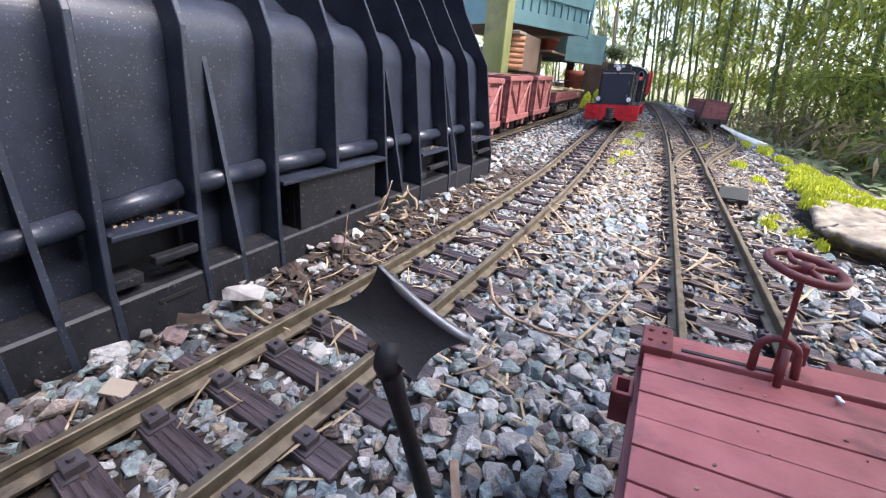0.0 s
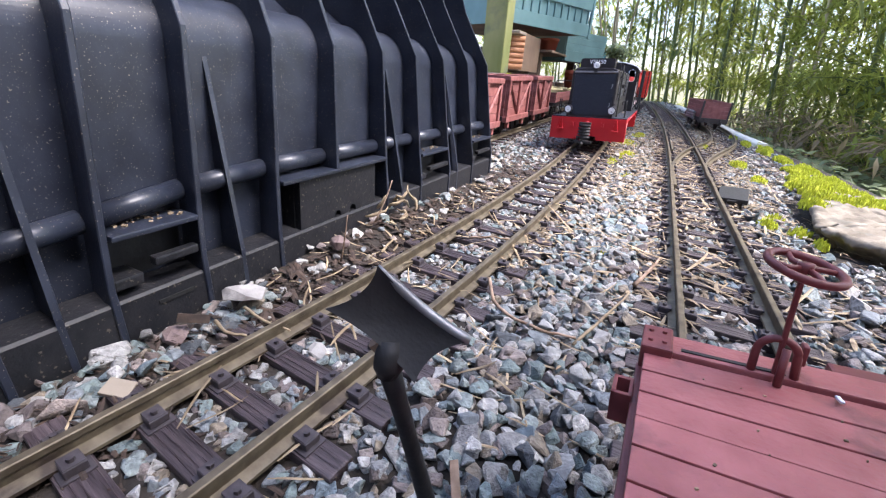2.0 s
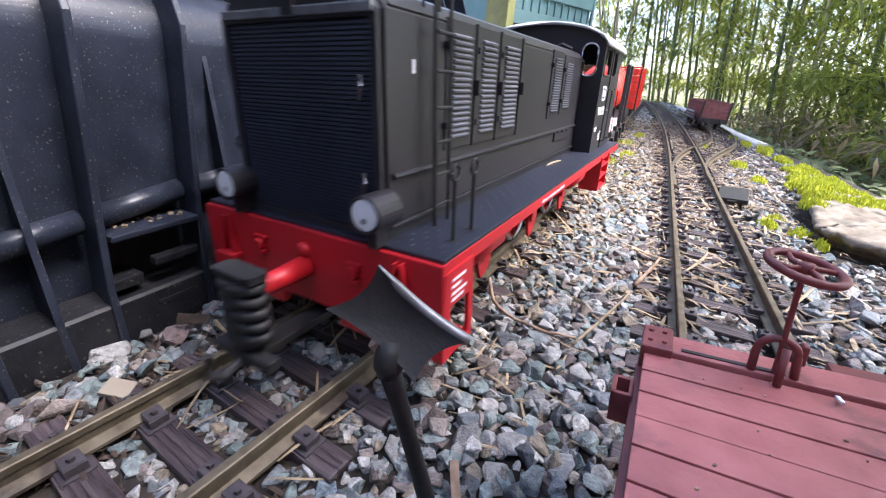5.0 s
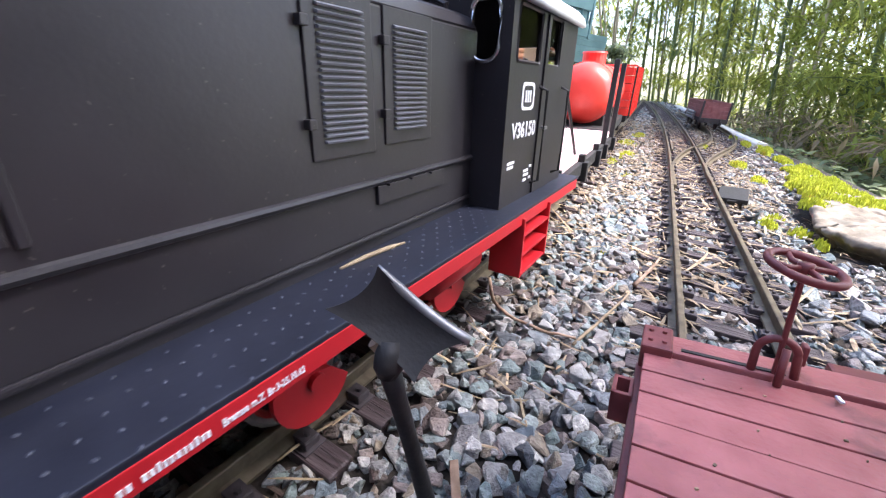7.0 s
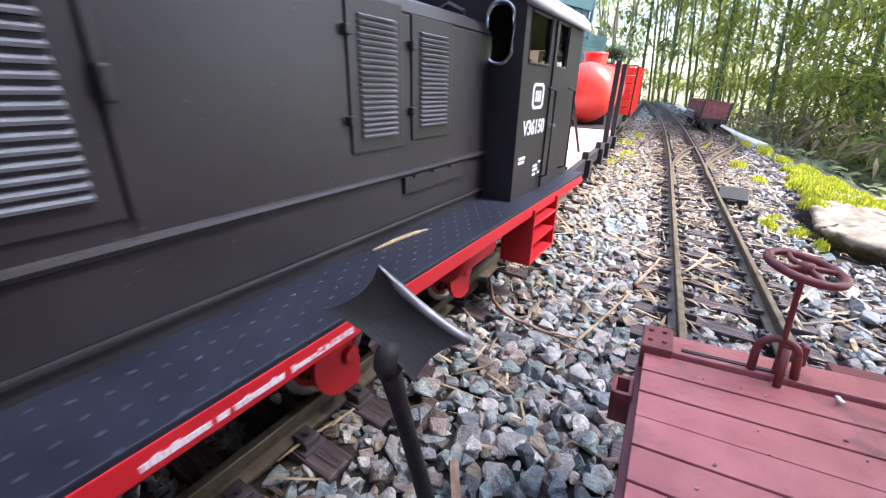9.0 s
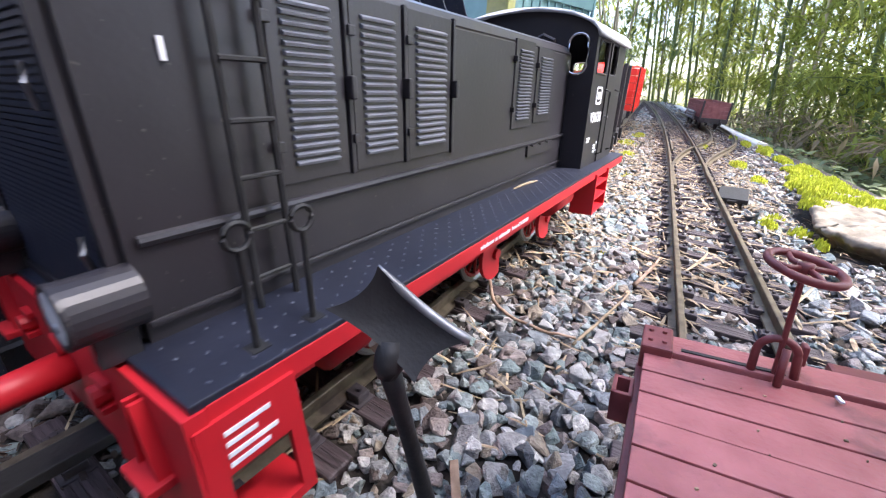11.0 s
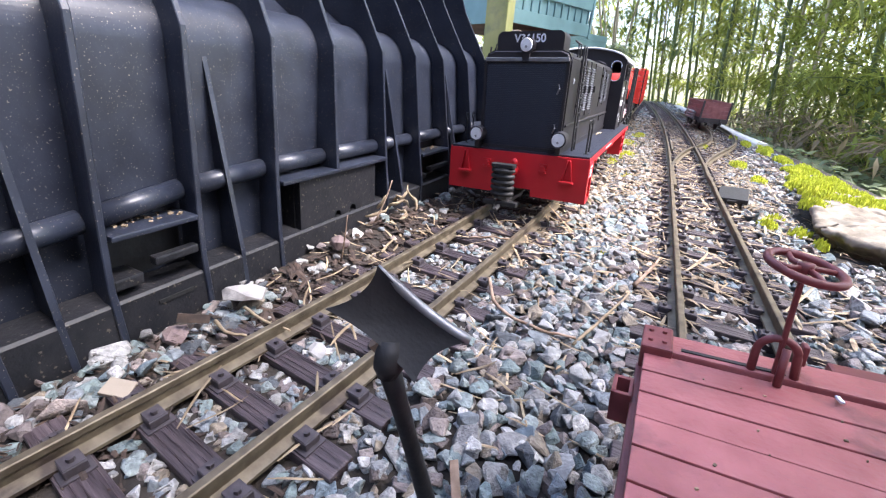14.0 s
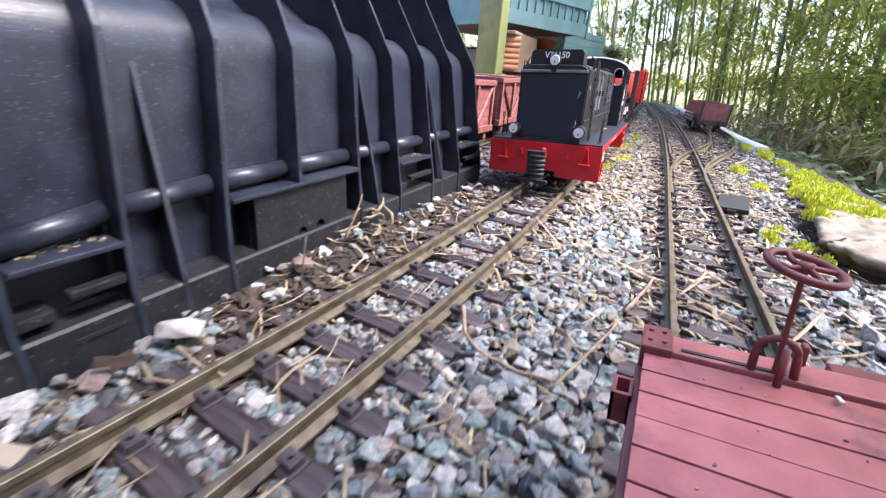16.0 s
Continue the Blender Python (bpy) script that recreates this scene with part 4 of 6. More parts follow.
        part("window_ring", tube([(sx * 0.0392 + u, S0 - 0.0003, 0.1225 + v) for u, v in n], 0.0009, 6, closed=True), M_CHROME, cab, "chrome window ring", True)
        part("pane", prism([(sx * 0.0392 + u, 0.1225 + v) for u, v in n], "y", S0 + 0.0008, S0 + 0.0014), M_GLASS, cab, "clear cab window")
    part("cab_back", plate_with_hole([(-C, FP), (C, FP), (C, zc)] + [(C * math.cos(a), zc + 0.0155 * math.sin(a)) for a in [radians(15 * i) for i in range(1, 12)]] + [(-C, zc)],
         [[(sx * 0.026 + u, 0.1130 + v) for u, v in ring_outline(0.014, 0.0098, 0.003)] for sx in (-1, 1)], "y", S1 - 0.0022, S1), M_LOCO, L)
    for side in (-1, 1):
        x = side * C
        win = [[(0.2755 + u, 0.1215 + v) for u, v in ring_outline(0.0128, 0.0098, 0.0012)], [(0.3065 + u, 0.1215 + v) for u, v in ring_outline(0.0085, 0.0098, 0.0012)]]
        sd = part("cab_side", plate_with_hole([(S0 + 0.0022, FP), (S1 - 0.0022, FP), (S1 - 0.0022, zc), (S0 + 0.0022, zc)], win, "x", x - 0.0020 * (side > 0), x + 0.0020 * (side < 0)), M_LOCO, L, "black cab side with white badge and number")
        for c, hw in ((0.2755, 0.0128), (0.3065, 0.0085)):
            part("window_frame", tube([(x, c + u, 0.1215 + v) for u, v in ring_outline(hw, 0.0098, 0.0012, 2)], 0.0007, 4, closed=True), M_LOCO, sd)
            part("pane", box(x - side * 0.0013 - 0.0003, x - side * 0.0013 + 0.0003, c - hw, c + hw, 0.1117, 0.1313), M_GLASS, sd)
        part("door", plate_with_hole([(0.2945, FP + 0.001), (0.3185, FP + 0.001), (0.3185, zc - 0.001), (0.2945, zc - 0.001)], [win[1]], "x", x + side * 0.0001, x + side * 0.0009), M_LOCO, sd, "narrow cab door")
        for s in (0.2925, 0.3260):
            part("grab_rail", tube([(x, s, 0.0585), (x + side * 0.0040, s, 0.0600), (x + side * 0.0040, s, 0.1010), (x, s, 0.1025)], 0.0007, 6), M_IRON, sd)
        part("door_handle", box(x - 0.001, x + side * 0.003, 0.2975, 0.3015, 0.0835, 0.0850, 0.0003) if side > 0 else box(x - 0.003, x + 0.001, 0.2975, 0.3015, 0.0835, 0.0850, 0.0003), M_STEEL, sd)
        if side > 0:
            turn = pose(x + 0.0003, 0, 0, 90, 0, 90)
            text("V36150", 0.0090, pose(x + 0.0003, 0.2775, 0.0845, 90, 0, 90), sd, M_WHITE, "number_lettering", "white painted number")
            badge = ring_outline(0.0072, 0.0070, 0.0030)
            part("badge_ring", plate_with_hole([(0.2790 + u, 0.0985 + v * 0.80) for u, v in badge], [[(0.2790 + u * 0.80, 0.0985 + v * 0.62) for u, v in badge]], "x", x, x + 0.0003), M_WHITE, sd, "white rounded badge outline")
            bm = bmesh.new()
            for a, b in ((-0.0034, -0.0020), (-0.0008, 0.0008), (0.0020, 0.0034)):
                box(x, x + 0.0003, 0.2790 + a, 0.2790 + b, 0.0961, 0.1009, bm=bm)
            part("badge_bars", bm, M_WHITE, sd, "white bars of the badge")
            bm = bmesh.new()
            for i, (s, z, k) in enumerate(((0.2620, 0.0715, 0.0075), (0.2620, 0.0696, 0.0065), (0.2820, 0.0655, 0.0055), (0.2820, 0.0636, 0.0065), (0.2890, 0.0670, 0.0030), (0.2890, 0.0615, 0.0030), (0.2820, 0.0612, 0.0040))):
                box(x, x + 0.0003, s, s + k, z - 0.0006, z + 0.0006, bm=bm)
            part("small_marks", bm, M_WHITE, sd, "tiny white marks")
    # roof
    n = 14
    up = [((C + 0.0030) * math.cos(a), zc + 0.0175 * math.sin(a)) for a in [math.pi * i / n for i in range(n + 1)]]
    dn = [((C + 0.0012) * math.cos(a), zc - 0.0006 + 0.0160 * math.sin(a)) for a in [math.pi * i / n for i in range(n, -1, -1)]]
    roof = part("roof", prism(up + dn, "y", S0 - 0.004, S1 + 0.004), M_ROOF, L, "pale grey curved cab roof", True)
    ex = part("exhaust_hoop", tube([(0.026, S0 - 0.008, 0.1215), (0.026, S0 - 0.008, 0.130), (0.019, S0 - 0.008, 0.133), (0.012, S0 - 0.008, 0.130), (0.012, S0 - 0.008, 0.1215)], 0.0013, 8), M_LOCO, L)
    # driver's desk dimly seen through the windows
    part("cab_floor", box(-C + 0.0022, C - 0.0022, S0 + 0.0023, S1 - 0.0023, FP + 0.0002, FP + 0.0012), M_UNDER, L)
    return L


LOCO = locomotive()


def wheelset(parent, y, r=0.0145, gauge_half=0.0235):
    for side in (-1, 1):
        bm = rod((side * gauge_half - 0.002, y, r), (side * gauge_half + 0.002, y, r), r, seg=22)
        rod((side * gauge_half - side * 0.003, y, r), (side * gauge_half - side * 0.0015, y, r), r + 0.0016, seg=22, bm=bm)
        part("wheel", bm, M_UNDER, parent)
        bm = box(side * 0.033 - 0.0025, side * 0.033 + 0.0025, y - 0.008, y + 0.008, 0.010, 0.030, 0.0012)
        box(side * 0.033 - 0.0018, side * 0.033 + 0.0018, y - 0.018, y + 0.018, 0.026, 0.030, 0.001, bm=bm)
        part("axle_box", bm, M_UNDER, parent)


def link_coupler(parent, y0, y1):
    bm = box(-0.004, 0.004, y0, y1, 0.012, 0.0155, 0.0006)
    box(-0.012, 0.012, min(y0, y1), min(y0, y1) + 0.005, 0.0125, 0.0165, 0.0006, bm=bm)
    part("coupler", bm, M_IRON, parent)


def stake_wagon():
    w = thing("stake_wagon", "flat wagon with pale pink deck and black stakes", "model wagon")
    part("deck", box(-0.047, 0.047, 0.0, 0.300, 0.0440, 0.0500, 0.0008), M_PINK, w, "pale pink deck")
    part("coil_mark", tube([(0.012 + 0.020 * math.cos(a), 0.085 + 0.040 * math.sin(a), 0.0501) for a in [math.tau * i / 24 for i in range(24)]], 0.0004, 4, closed=True), M_TUB, w)
    for side in (-1, 1):
        part("sole_bar", box(side * 0.0480 - 0.003, side * 0.0480 + 0.003, -0.002, 0.302, 0.0330, 0.0438, 0.0006), M_IRON, w, "black sole bar")
        for s in (0.080, 0.160, 0.215, 0.290):
            st = part("stake", box(side * 0.0495 - 0.0028, side * 0.0495 + 0.0028, s - 0.003, s + 0.003, 0.030, 0.130 if s > 0.2 else 0.050, 0.0010), M_IRON, w, "black stake in a pocket")
            part("stake_pocket", box(side * 0.0515 - 0.004, side * 0.0515 + 0.004, s - 0.005, s + 0.005, 0.028, 0.044, 0.0008), M_IRON, st)
        part("end_rail", tube([(side * 0.045, 0.002, 0.034), (side * 0.042, 0.002, 0.102), (side * 0.042, 0.005, 0.108), (side * 0.042, 0.010, 0.104), (side * 0.044, 0.075, 0.050)], 0.0012, 8), M_IRON, w, "bent black handrail")
    part("end_beam", box(-0.050, 0.050, -0.004, 0.0, 0.0330, 0.0500, 0.0006), M_IRON, w)
    for y in (0.05, 0.09, 0.215, 0.255):
        wheelset(w, y)
    link_coupler(w, -0.018, 0.02)
    return w


def tank_wagon():
    w = thing("tank_wagon", "black wagon with a bright red tank", "model wagon")
    part("frame", box(-0.044, 0.044, 0.0, 0.270, 0.0360, 0.0480, 0.0008), M_IRON, w, "black wagon frame")
    n, r, zc = 36, 0.0405, 0.0920
    prof = [(0.0, 0.016), (0.016, 0.017), (0.028, 0.021), (0.036, 0.028), (r, 0.040), (r, 0.230), (0.036, 0.242), (0.028, 0.249), (0.0, 0.254)]
    bm = bmesh.new()
    rings = [[bm.verts.new((max(q, 1e-4) * math.cos(math.tau * i / n), s, zc + max(q, 1e-4) * math.sin(math.tau * i / n))) for i in range(n)] for q, s in prof]
    for A, Bq in zip(rings, rings[1:]):
        for i in range(n):
            bm.faces.new((A[i], A[(i + 1) % n], Bq[(i + 1) % n], Bq[i]))
    bmesh.ops.recalc_face_normals(bm, faces=bm.faces)
    tk = part("tank", bm, M_BRIGHT, w, "bright red tank with domed ends", True)
    for s in (0.042, 0.135, 0.228):
        part("band", tube([((r + 0.0004) * math.cos(a), s, zc + (r + 0.0004) * math.sin(a)) for a in [math.tau * i / 36 for i in range(36)]], 0.0008, 5, closed=True), M_BRIGHT, tk)
    part("hatch", tube([(0, 0.085, zc + r - 0.004), (0, 0.085, zc + r + 0.012)], [0.0165, 0.0165], 20), M_BRIGHT, tk, "red filler hatch")
    part("hatch_lid", tube([(0, 0.085, zc + r + 0.012), (0, 0.085, zc + r + 0.0145)], [0.0180, 0.0170], 20), M_BRIGHT, tk)
    for s in (0.055, 0.215):
        part("saddle", box(-0.030, 0.030, s - 0.006, s + 0.006, 0.048, 0.0640, 0.001), M_IRON, w)
    for y in (0.055, 0.215):
        wheelset(w, y)
    link_coupler(w, -0.018, 0.02)
    return w


def open_wagon(length=0.30):
    w = thing("open_wagon", "bright red slatted open goods wagon", "model wagon")
    part("floor_frame", box(-0.049, 0.049, 0.0, length, 0.034, 0.0440, 0.0008), M_IRON, w)
    for k in range(6):
        z = 0.0445 + k * 0.0145
        for x in (-0.050, 0.050):
            part("plank", box(x - 0.0016, x + 0.0016, 0.0, length, z, z + 0.0135, 0.0006), M_BRIGHT, w)
        for y in (0.0, length):
            part("plank", box(-0.0482, 0.0482, y - 0.0016, y + 0.0016, z, z + 0.0135, 0.0006), M_BRIGHT, w)
    for x in (-0.0530, 0.0530):
        for i in range(7):
            y = 0.004 + i * (length - 0.008) / 6
            part("post", box(x - 0.0014, x + 0.0014, y - 0.0030, y + 0.0030, 0.040, 0.1335, 0.0005), M_IRON if i in (0,) else M_BRIGHT, w)
    part("top_rail", box(-0.0535, 0.0535, -0.003, 0.003, 0.1315, 0.1350, 0.0006), M_BRIGHT, w)
    part("load_cover", box(-0.048, 0.048, 0.002, length - 0.002, 0.100, 0.112, 0.001), M_UNDER, w)
    for y in (0.06, length - 0.06):
        wheelset(w, y)
    link_coupler(w, -0.018, 0.02)
    return w


STAKES, TANK, OPEN = stake_wagon(), tank_wagon(), open_wagon()


# a dry twig lying on the locomotive's footplate, carried along with it
DRY_TWIG = tagged(link_mesh("twig", tube([(0.0385, 0.1753, 0.0528), (0.0392, 0.1850, 0.0532), (0.0402, 0.1950, 0.0532), (0.0410, 0.2023, 0.0528)], [0.0005, 0.0008, 0.0008, 0.0004], 7), M_STRAW, None, True), "dry split twig on the black footplate", "twig")


# ---- right border: slab, moss, kerb ----
def lumpy_slab(name, outline, z0, z1, mat, parent, seed, label=""):
    """A stone slab from a plan outline, with a worn uneven rim and top."""
    bm = bmesh.new()
    n = len(outline)
    cx, cy = sum(p[0] for p in outline) / n, sum(p[1] for p in outline) / n
    rnd = random.Random(seed)
    levels = [(0.88, z0), (0.90, z0 * 0.6 + z1 * 0.4), (0.97, z1 - 0.006), (1.0, z1 - 0.003), (0.985, z1)] + [(0.95 - 0.06 * i, z1 + 0.001 + 0.0001 * i) for i in range(15)]
    dense = []
    for i in range(n):
        a, b = outline[i], outline[(i + 1) % n]
        for k in range(16):
            t = k / 16
            dense.append((a[0] + (b[0] - a[0]) * t + rnd.uniform(-1, 1) * 0.0016, a[1] + (b[1] - a[1]) * t + rnd.uniform(-1, 1) * 0.0016))
    rings = []
    for f, z in levels:
        rings.append([bm.verts.new((cx + (x - cx) * f + 0.002 * noise.noise((x * 60, y * 60, z * 80)), cy + (y - cy) * f + 0.002 * noise.noise((y * 60, x * 60, z * 90)), z + 0.0036 * noise.noise((x * 45 * f, y * 45 * f, seed)) + 0.0022 * noise.noise((x * 130 * f, y * 130 * f, seed + 5.0)) + rnd.uniform(-1, 1) * 0.0005)) for x, y in dense])
    m = len(dense)
    for A, B in zip(rings, rings[1:]):
        for i in range(m):
            bm.faces.new((A[i], A[(i + 1) % m], B[(i + 1) % m], B[i]))
    bm.faces.new(rings[-1]), bm.faces.new(rings[0][::-1])
    bmesh.ops.recalc_face_normals(bm, faces=bm.faces)
    return part(name, bm, mat, parent, label, True) if parent else link_mesh(name, bm, mat, None, True)


slab = lumpy_slab("stone_slab", [(0.146, 0.452), (0.172, 0.418), (0.215, 0.392), (0.300, 0.380), (0.330, 0.470), (0.300, 0.590), (0.262, 0.660), (0.205, 0.640), (0.168, 0.560)], -0.012, 0.0050, M_SLAB, None, 3)
tagged(slab, "weathered grey stone slab edged with moss", "stone slab")


def kerb_strip():
    path = [(bed_edge(y) - 0.012, y, rise(y) - 0.009) for y in [1.13 + 0.06 * i for i in range(22)]]
    k = thing("kerb", "pale concrete kerb along the bed's edge", "kerb", kind="structure")
    prof = [(-0.010, -0.03), (0.014, -0.03), (0.014, 0.004), (0.011, 0.007), (-0.007, 0.007), (-0.010, 0.004)]
    for i in range(0, 21, 3):
        part("kerb_stone", sweep(prof, path[i:i + 4]), M_CONCRETE, k)


kerb_strip()


def tufts(name, spots, label, seed, mat=M_MOSS):
    """Cushions of moss: many short upright shoots over low domes. spots: x, y, z, radius across and along, height."""
    rnd = random.Random(seed)
    verts, faces = [], []
    for x, y, z, rx, ry, h in spots:
        for _ in range(int(26000 * rx * ry / 0.0036 * 0.06) + 24):
            a, q = rnd.uniform(0, math.tau), math.sqrt(rnd.random())
            wob = 0.75 + 0.5 * noise.noise((x * 30 + math.cos(a), y * 30 + math.sin(a), seed))
            px, py = x + rx * q * wob * math.cos(a), y + ry * q * wob * math.sin(a)
            top = z + h * (1 - q * q) + 0.002 * noise.noise((px * 160, py * 160, 0))
            s = rnd.uniform(0.0009, 0.0022)
            t = rnd.uniform(0, math.tau)
            k = len(verts)
            tip = Vector((px + rnd.uniform(-1, 1) * s, py + rnd.uniform(-1, 1) * s, top + s * rnd.uniform(0.8, 1.8)))
            for j in range(3):
                verts.append((px + s * math.cos(t + j * 2.09), py + s * math.sin(t + j * 2.09), top - 0.004))
            verts.append(tuple(tip))
            faces += [(k, k + 1, k + 3), (k + 1, k + 2, k + 3), (k + 2, k, k + 3)]
    ob = mesh_from(name, verts, faces, mat)
    return tagged(ob, label, "moss", kind="stuff")


border = [(0.218, 1.08, 0.004, 0.014, 0.05, 0.006), (0.214, 1.14, 0.005, 0.010, 0.03, 0.006), (0.225, 0.585, 0.008, 0.036, 0.030, 0.004), (0.255, 0.60, 0.008, 0.026, 0.03, 0.004), (0.195, 0.585, 0.008, 0.02, 0.02, 0.005), (0.168, 0.545, 0.004, 0.018, 0.030, 0.008), (0.185, 0.60, 0.006, 0.022, 0.035, 0.008), (0.205, 0.645, 0.006, 0.034, 0.034, 0.007), (0.232, 0.645, 0.004, 0.026, 0.026, 0.006), (0.190, 0.68, 0.001, 0.025, 0.03, 0.007),
          (0.225, 0.70, 0.001, 0.035, 0.035, 0.008), (0.205, 0.75, 0.0, 0.024, 0.04, 0.007), (0.240, 0.76, 0.0, 0.026, 0.05, 0.006), (0.215, 0.83, 0.0, 0.018, 0.05, 0.006), (0.238, 0.87, 0.0, 0.018, 0.06, 0.005),
          (0.222, 0.95, 0.002, 0.016, 0.06, 0.005), (0.207, 1.04, 0.004, 0.014, 0.06, 0.005), (0.190, 1.14, 0.006, 0.013, 0.06, 0.004), (0.176, 1.24, 0.009, 0.010, 0.05, 0.004)]
tufts("edge_moss", border, "bright yellow-green moss cushions along the stone edge", 1)
tufts("gravel_moss", [(0.118, 0.470, -0.006, 0.012, 0.014, 0.004), (0.140, 0.455, -0.005, 0.010, 0.010, 0.004), (0.130, 0.500, -0.007, 0.010, 0.012, 0.004), (0.150, 0.430, -0.006, 0.006, 0.008, 0.004), (0.139, 0.83, 0.0, 0.016, 0.035, 0.003), (0.150, 0.72, -0.004, 0.012, 0.02, 0.003),
      (-0.035, 0.80, -0.005, 0.016, 0.05, 0.003), (-0.045, 0.95, -0.002, 0.02, 0.06, 0.003), (-0.030, 1.10, 0.002, 0.018, 0.06, 0.003), (-0.02, 0.62, -0.010, 0.008, 0.02, 0.003), (-0.050, 0.72, -0.007, 0.010, 0.03, 0.003), (0.10, 1.02, 0.001, 0.012, 0.03, 0.003), (-0.012, 0.30, -0.011, 0.004, 0.006, 0.003)],
      "sparse green moss growing in the gravel", 2)

lid = thing("plastic_plate", "dark plastic plate lying on the gravel", "plastic plate", at=pose(0.101, 0.572, -0.002, 3, -3, -9))
part("plate", box(-0.0150, 0.0150, -0.0310, 0.0310, -0.002, 0.0015, 0.0008), M_IRON, lid)
part("rim", box(-0.0150, 0.0150, -0.0335, -0.0312, -0.002, 0.0030, 0.0006), M_IRON, lid)
part("clip", box(-0.004, 0.004, -0.0370, -0.0337, -0.002, 0.0015, 0.0005), M_IRON, lid)


# ---- litter ----
def strips(name, label, count, region, length, width, seed, mat, lift=0.0015, bend=0.12, kind_of="leaf litter"):
    rnd = random.Random(seed)
    verts, faces = [], []
    done = 0
    while done < count:
        x, y = rnd.uniform(region[0], region[1]), region[2] + (region[3] - region[2]) * rnd.random() ** region[4]
        if x > bed_edge(y) - 0.02 or (y < 0.51 and x < -0.176):
            continue
        done += 1
        a, L, w = rnd.uniform(0, math.tau), rnd.uniform(*length), rnd.uniform(*width)
        z0 = ground_height(x, y) + lift + rnd.uniform(0, 0.004)
        t, pitch = rnd.uniform(-bend, bend), rnd.uniform(-0.25, 0.25)
        k = len(verts)
        seg = 4
        for i in range(seg + 1):
            u = i / seg - 0.5
            aa = a + t * u * 2
            px, py = x + L * u * math.cos(aa), y + L * u * math.sin(aa)
            pz = z0 + L * u * pitch + 0.0006 * math.sin(i * 1.3 + a)
            ww = w * (1.0 if 0 < i < seg else 0.45)
            nx, ny = -math.sin(aa) * ww / 2, math.cos(aa) * ww / 2
            verts += [(px + nx, py + ny, pz), (px, py, pz + w * 0.15), (px - nx, py - ny, pz)]
        for i in range(seg):
            b = k + i * 3
            faces += [(b, b + 3, b + 4, b + 1), (b + 1, b + 4, b + 5, b + 2)]
    return tagged(mesh_from(name, verts, faces, mat), label, kind_of, kind="stuff")


strips("bamboo_litter", "dry straw-coloured bamboo litter over the gravel", 800, (-0.60, 0.25, 0.12, 2.3, 1.3), (0.010, 0.038), (0.0008, 0.0022), 11, M_STRAW)
strips("bamboo_litter", "dry straw-coloured leaf scraps near the wall", 110, (-0.176, -0.128, 0.06, 0.60, 0.8), (0.005, 0.020), (0.0008, 0.0022), 12, M_STRAW)
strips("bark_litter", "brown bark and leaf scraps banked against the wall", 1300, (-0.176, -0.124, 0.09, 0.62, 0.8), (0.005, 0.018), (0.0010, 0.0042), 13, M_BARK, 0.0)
strips("bark_litter", "brown leaf scraps between the sleepers", 900, (-0.135, -0.07, 0.02, 0.8, 1.0), (0.003, 0.010), (0.0006, 0.0020), 14, M_BARK, -0.001)
strips("bamboo_litter", "fine straw scraps among the gravel", 1900, (-0.10, 0.20, 0.20, 1.4, 0.9), (0.004, 0.018), (0.0006, 0.0018), 16, M_STRAW, 0.0025)
strips("bamboo_litter", "thin dry stalks among the near gravel", 130, (-0.15, 0.03, 0.03, 0.34, 1.0), (0.010, 0.030), (0.0006, 0.0013), 17, M_STRAW, 0.003, 0.05)
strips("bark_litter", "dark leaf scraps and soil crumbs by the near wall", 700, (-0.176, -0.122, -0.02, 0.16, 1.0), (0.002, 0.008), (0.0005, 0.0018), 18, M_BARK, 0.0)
strips("bamboo_litter", "long dry stalks and sheaths over the gravel", 230, (-0.09, 0.16, 0.26, 1.5, 1.1), (0.022, 0.055), (0.0010, 0.0026), 23, M_STRAW, 0.0035, 0.08)
strips("bark_litter", "tan and brown leaf scraps between the two tracks", 2600, (-0.08, 0.14, 0.24, 1.6, 1.0), (0.006, 0.018), (0.0010, 0.0032), 24, M_BARKY, 0.0020)
strips("bark_litter", "brown leaf scraps scattered over the gravel", 1300, (-0.08, 0.2, 0.2, 1.6, 1.2), (0.005, 0.016), (0.0008, 0.0030), 15, M_BARK, 0.0005)


def twig(pts, r, label, mat=M_TWIG, name="twig"):
    line = [Vector(p) for p in pts]
    fine = []
    for i in range(len(line) - 1):
        for k in range(4):
            fine.append(line[i].lerp(line[i + 1], k / 4) + Vector((0, 0, 0.0004 * math.sin(k * 2.1 + i))))
    fine.append(line[-1])
    return tagged(link_mesh(name, tube(fine, [r * (1 - 0.45 * i / len(fine)) for i in range(len(fine))], 7), mat, None, True), label, "twig")


twig([(-0.066, 0.203, -0.003), (-0.056, 0.184, -0.0055), (-0.045, 0.1755, -0.006), (-0.0265, 0.1723, -0.0065), (-0.0099, 0.1774, -0.008)], 0.0011, "curved grey-brown twig lying on the gravel")
twig([(0.012, 0.255, -0.007), (0.020, 0.283, -0.005), (0.026, 0.312, -0.006)], 0.0013, "straight brown twig on the gravel")
twig([(-0.152, 0.104, -0.001), (-0.138, 0.103, -0.003), (-0.124, 0.105, -0.004)], 0.0008, "thin pale stalk lying by the rail", M_STRAW)
twig([(-0.160, 0.094, -0.006), (-0.147, 0.090, -0.005), (-0.139, 0.094, -0.006)], 0.0010, "yellow stalk against the black wall", M_STRAW)
twig([(-0.060, 0.100, -0.006), (-0.051, 0.088, -0.008), (-0.046, 0.079, -0.010)], 0.0009, "pale dry stalk by the sleepers", M_STRAW)
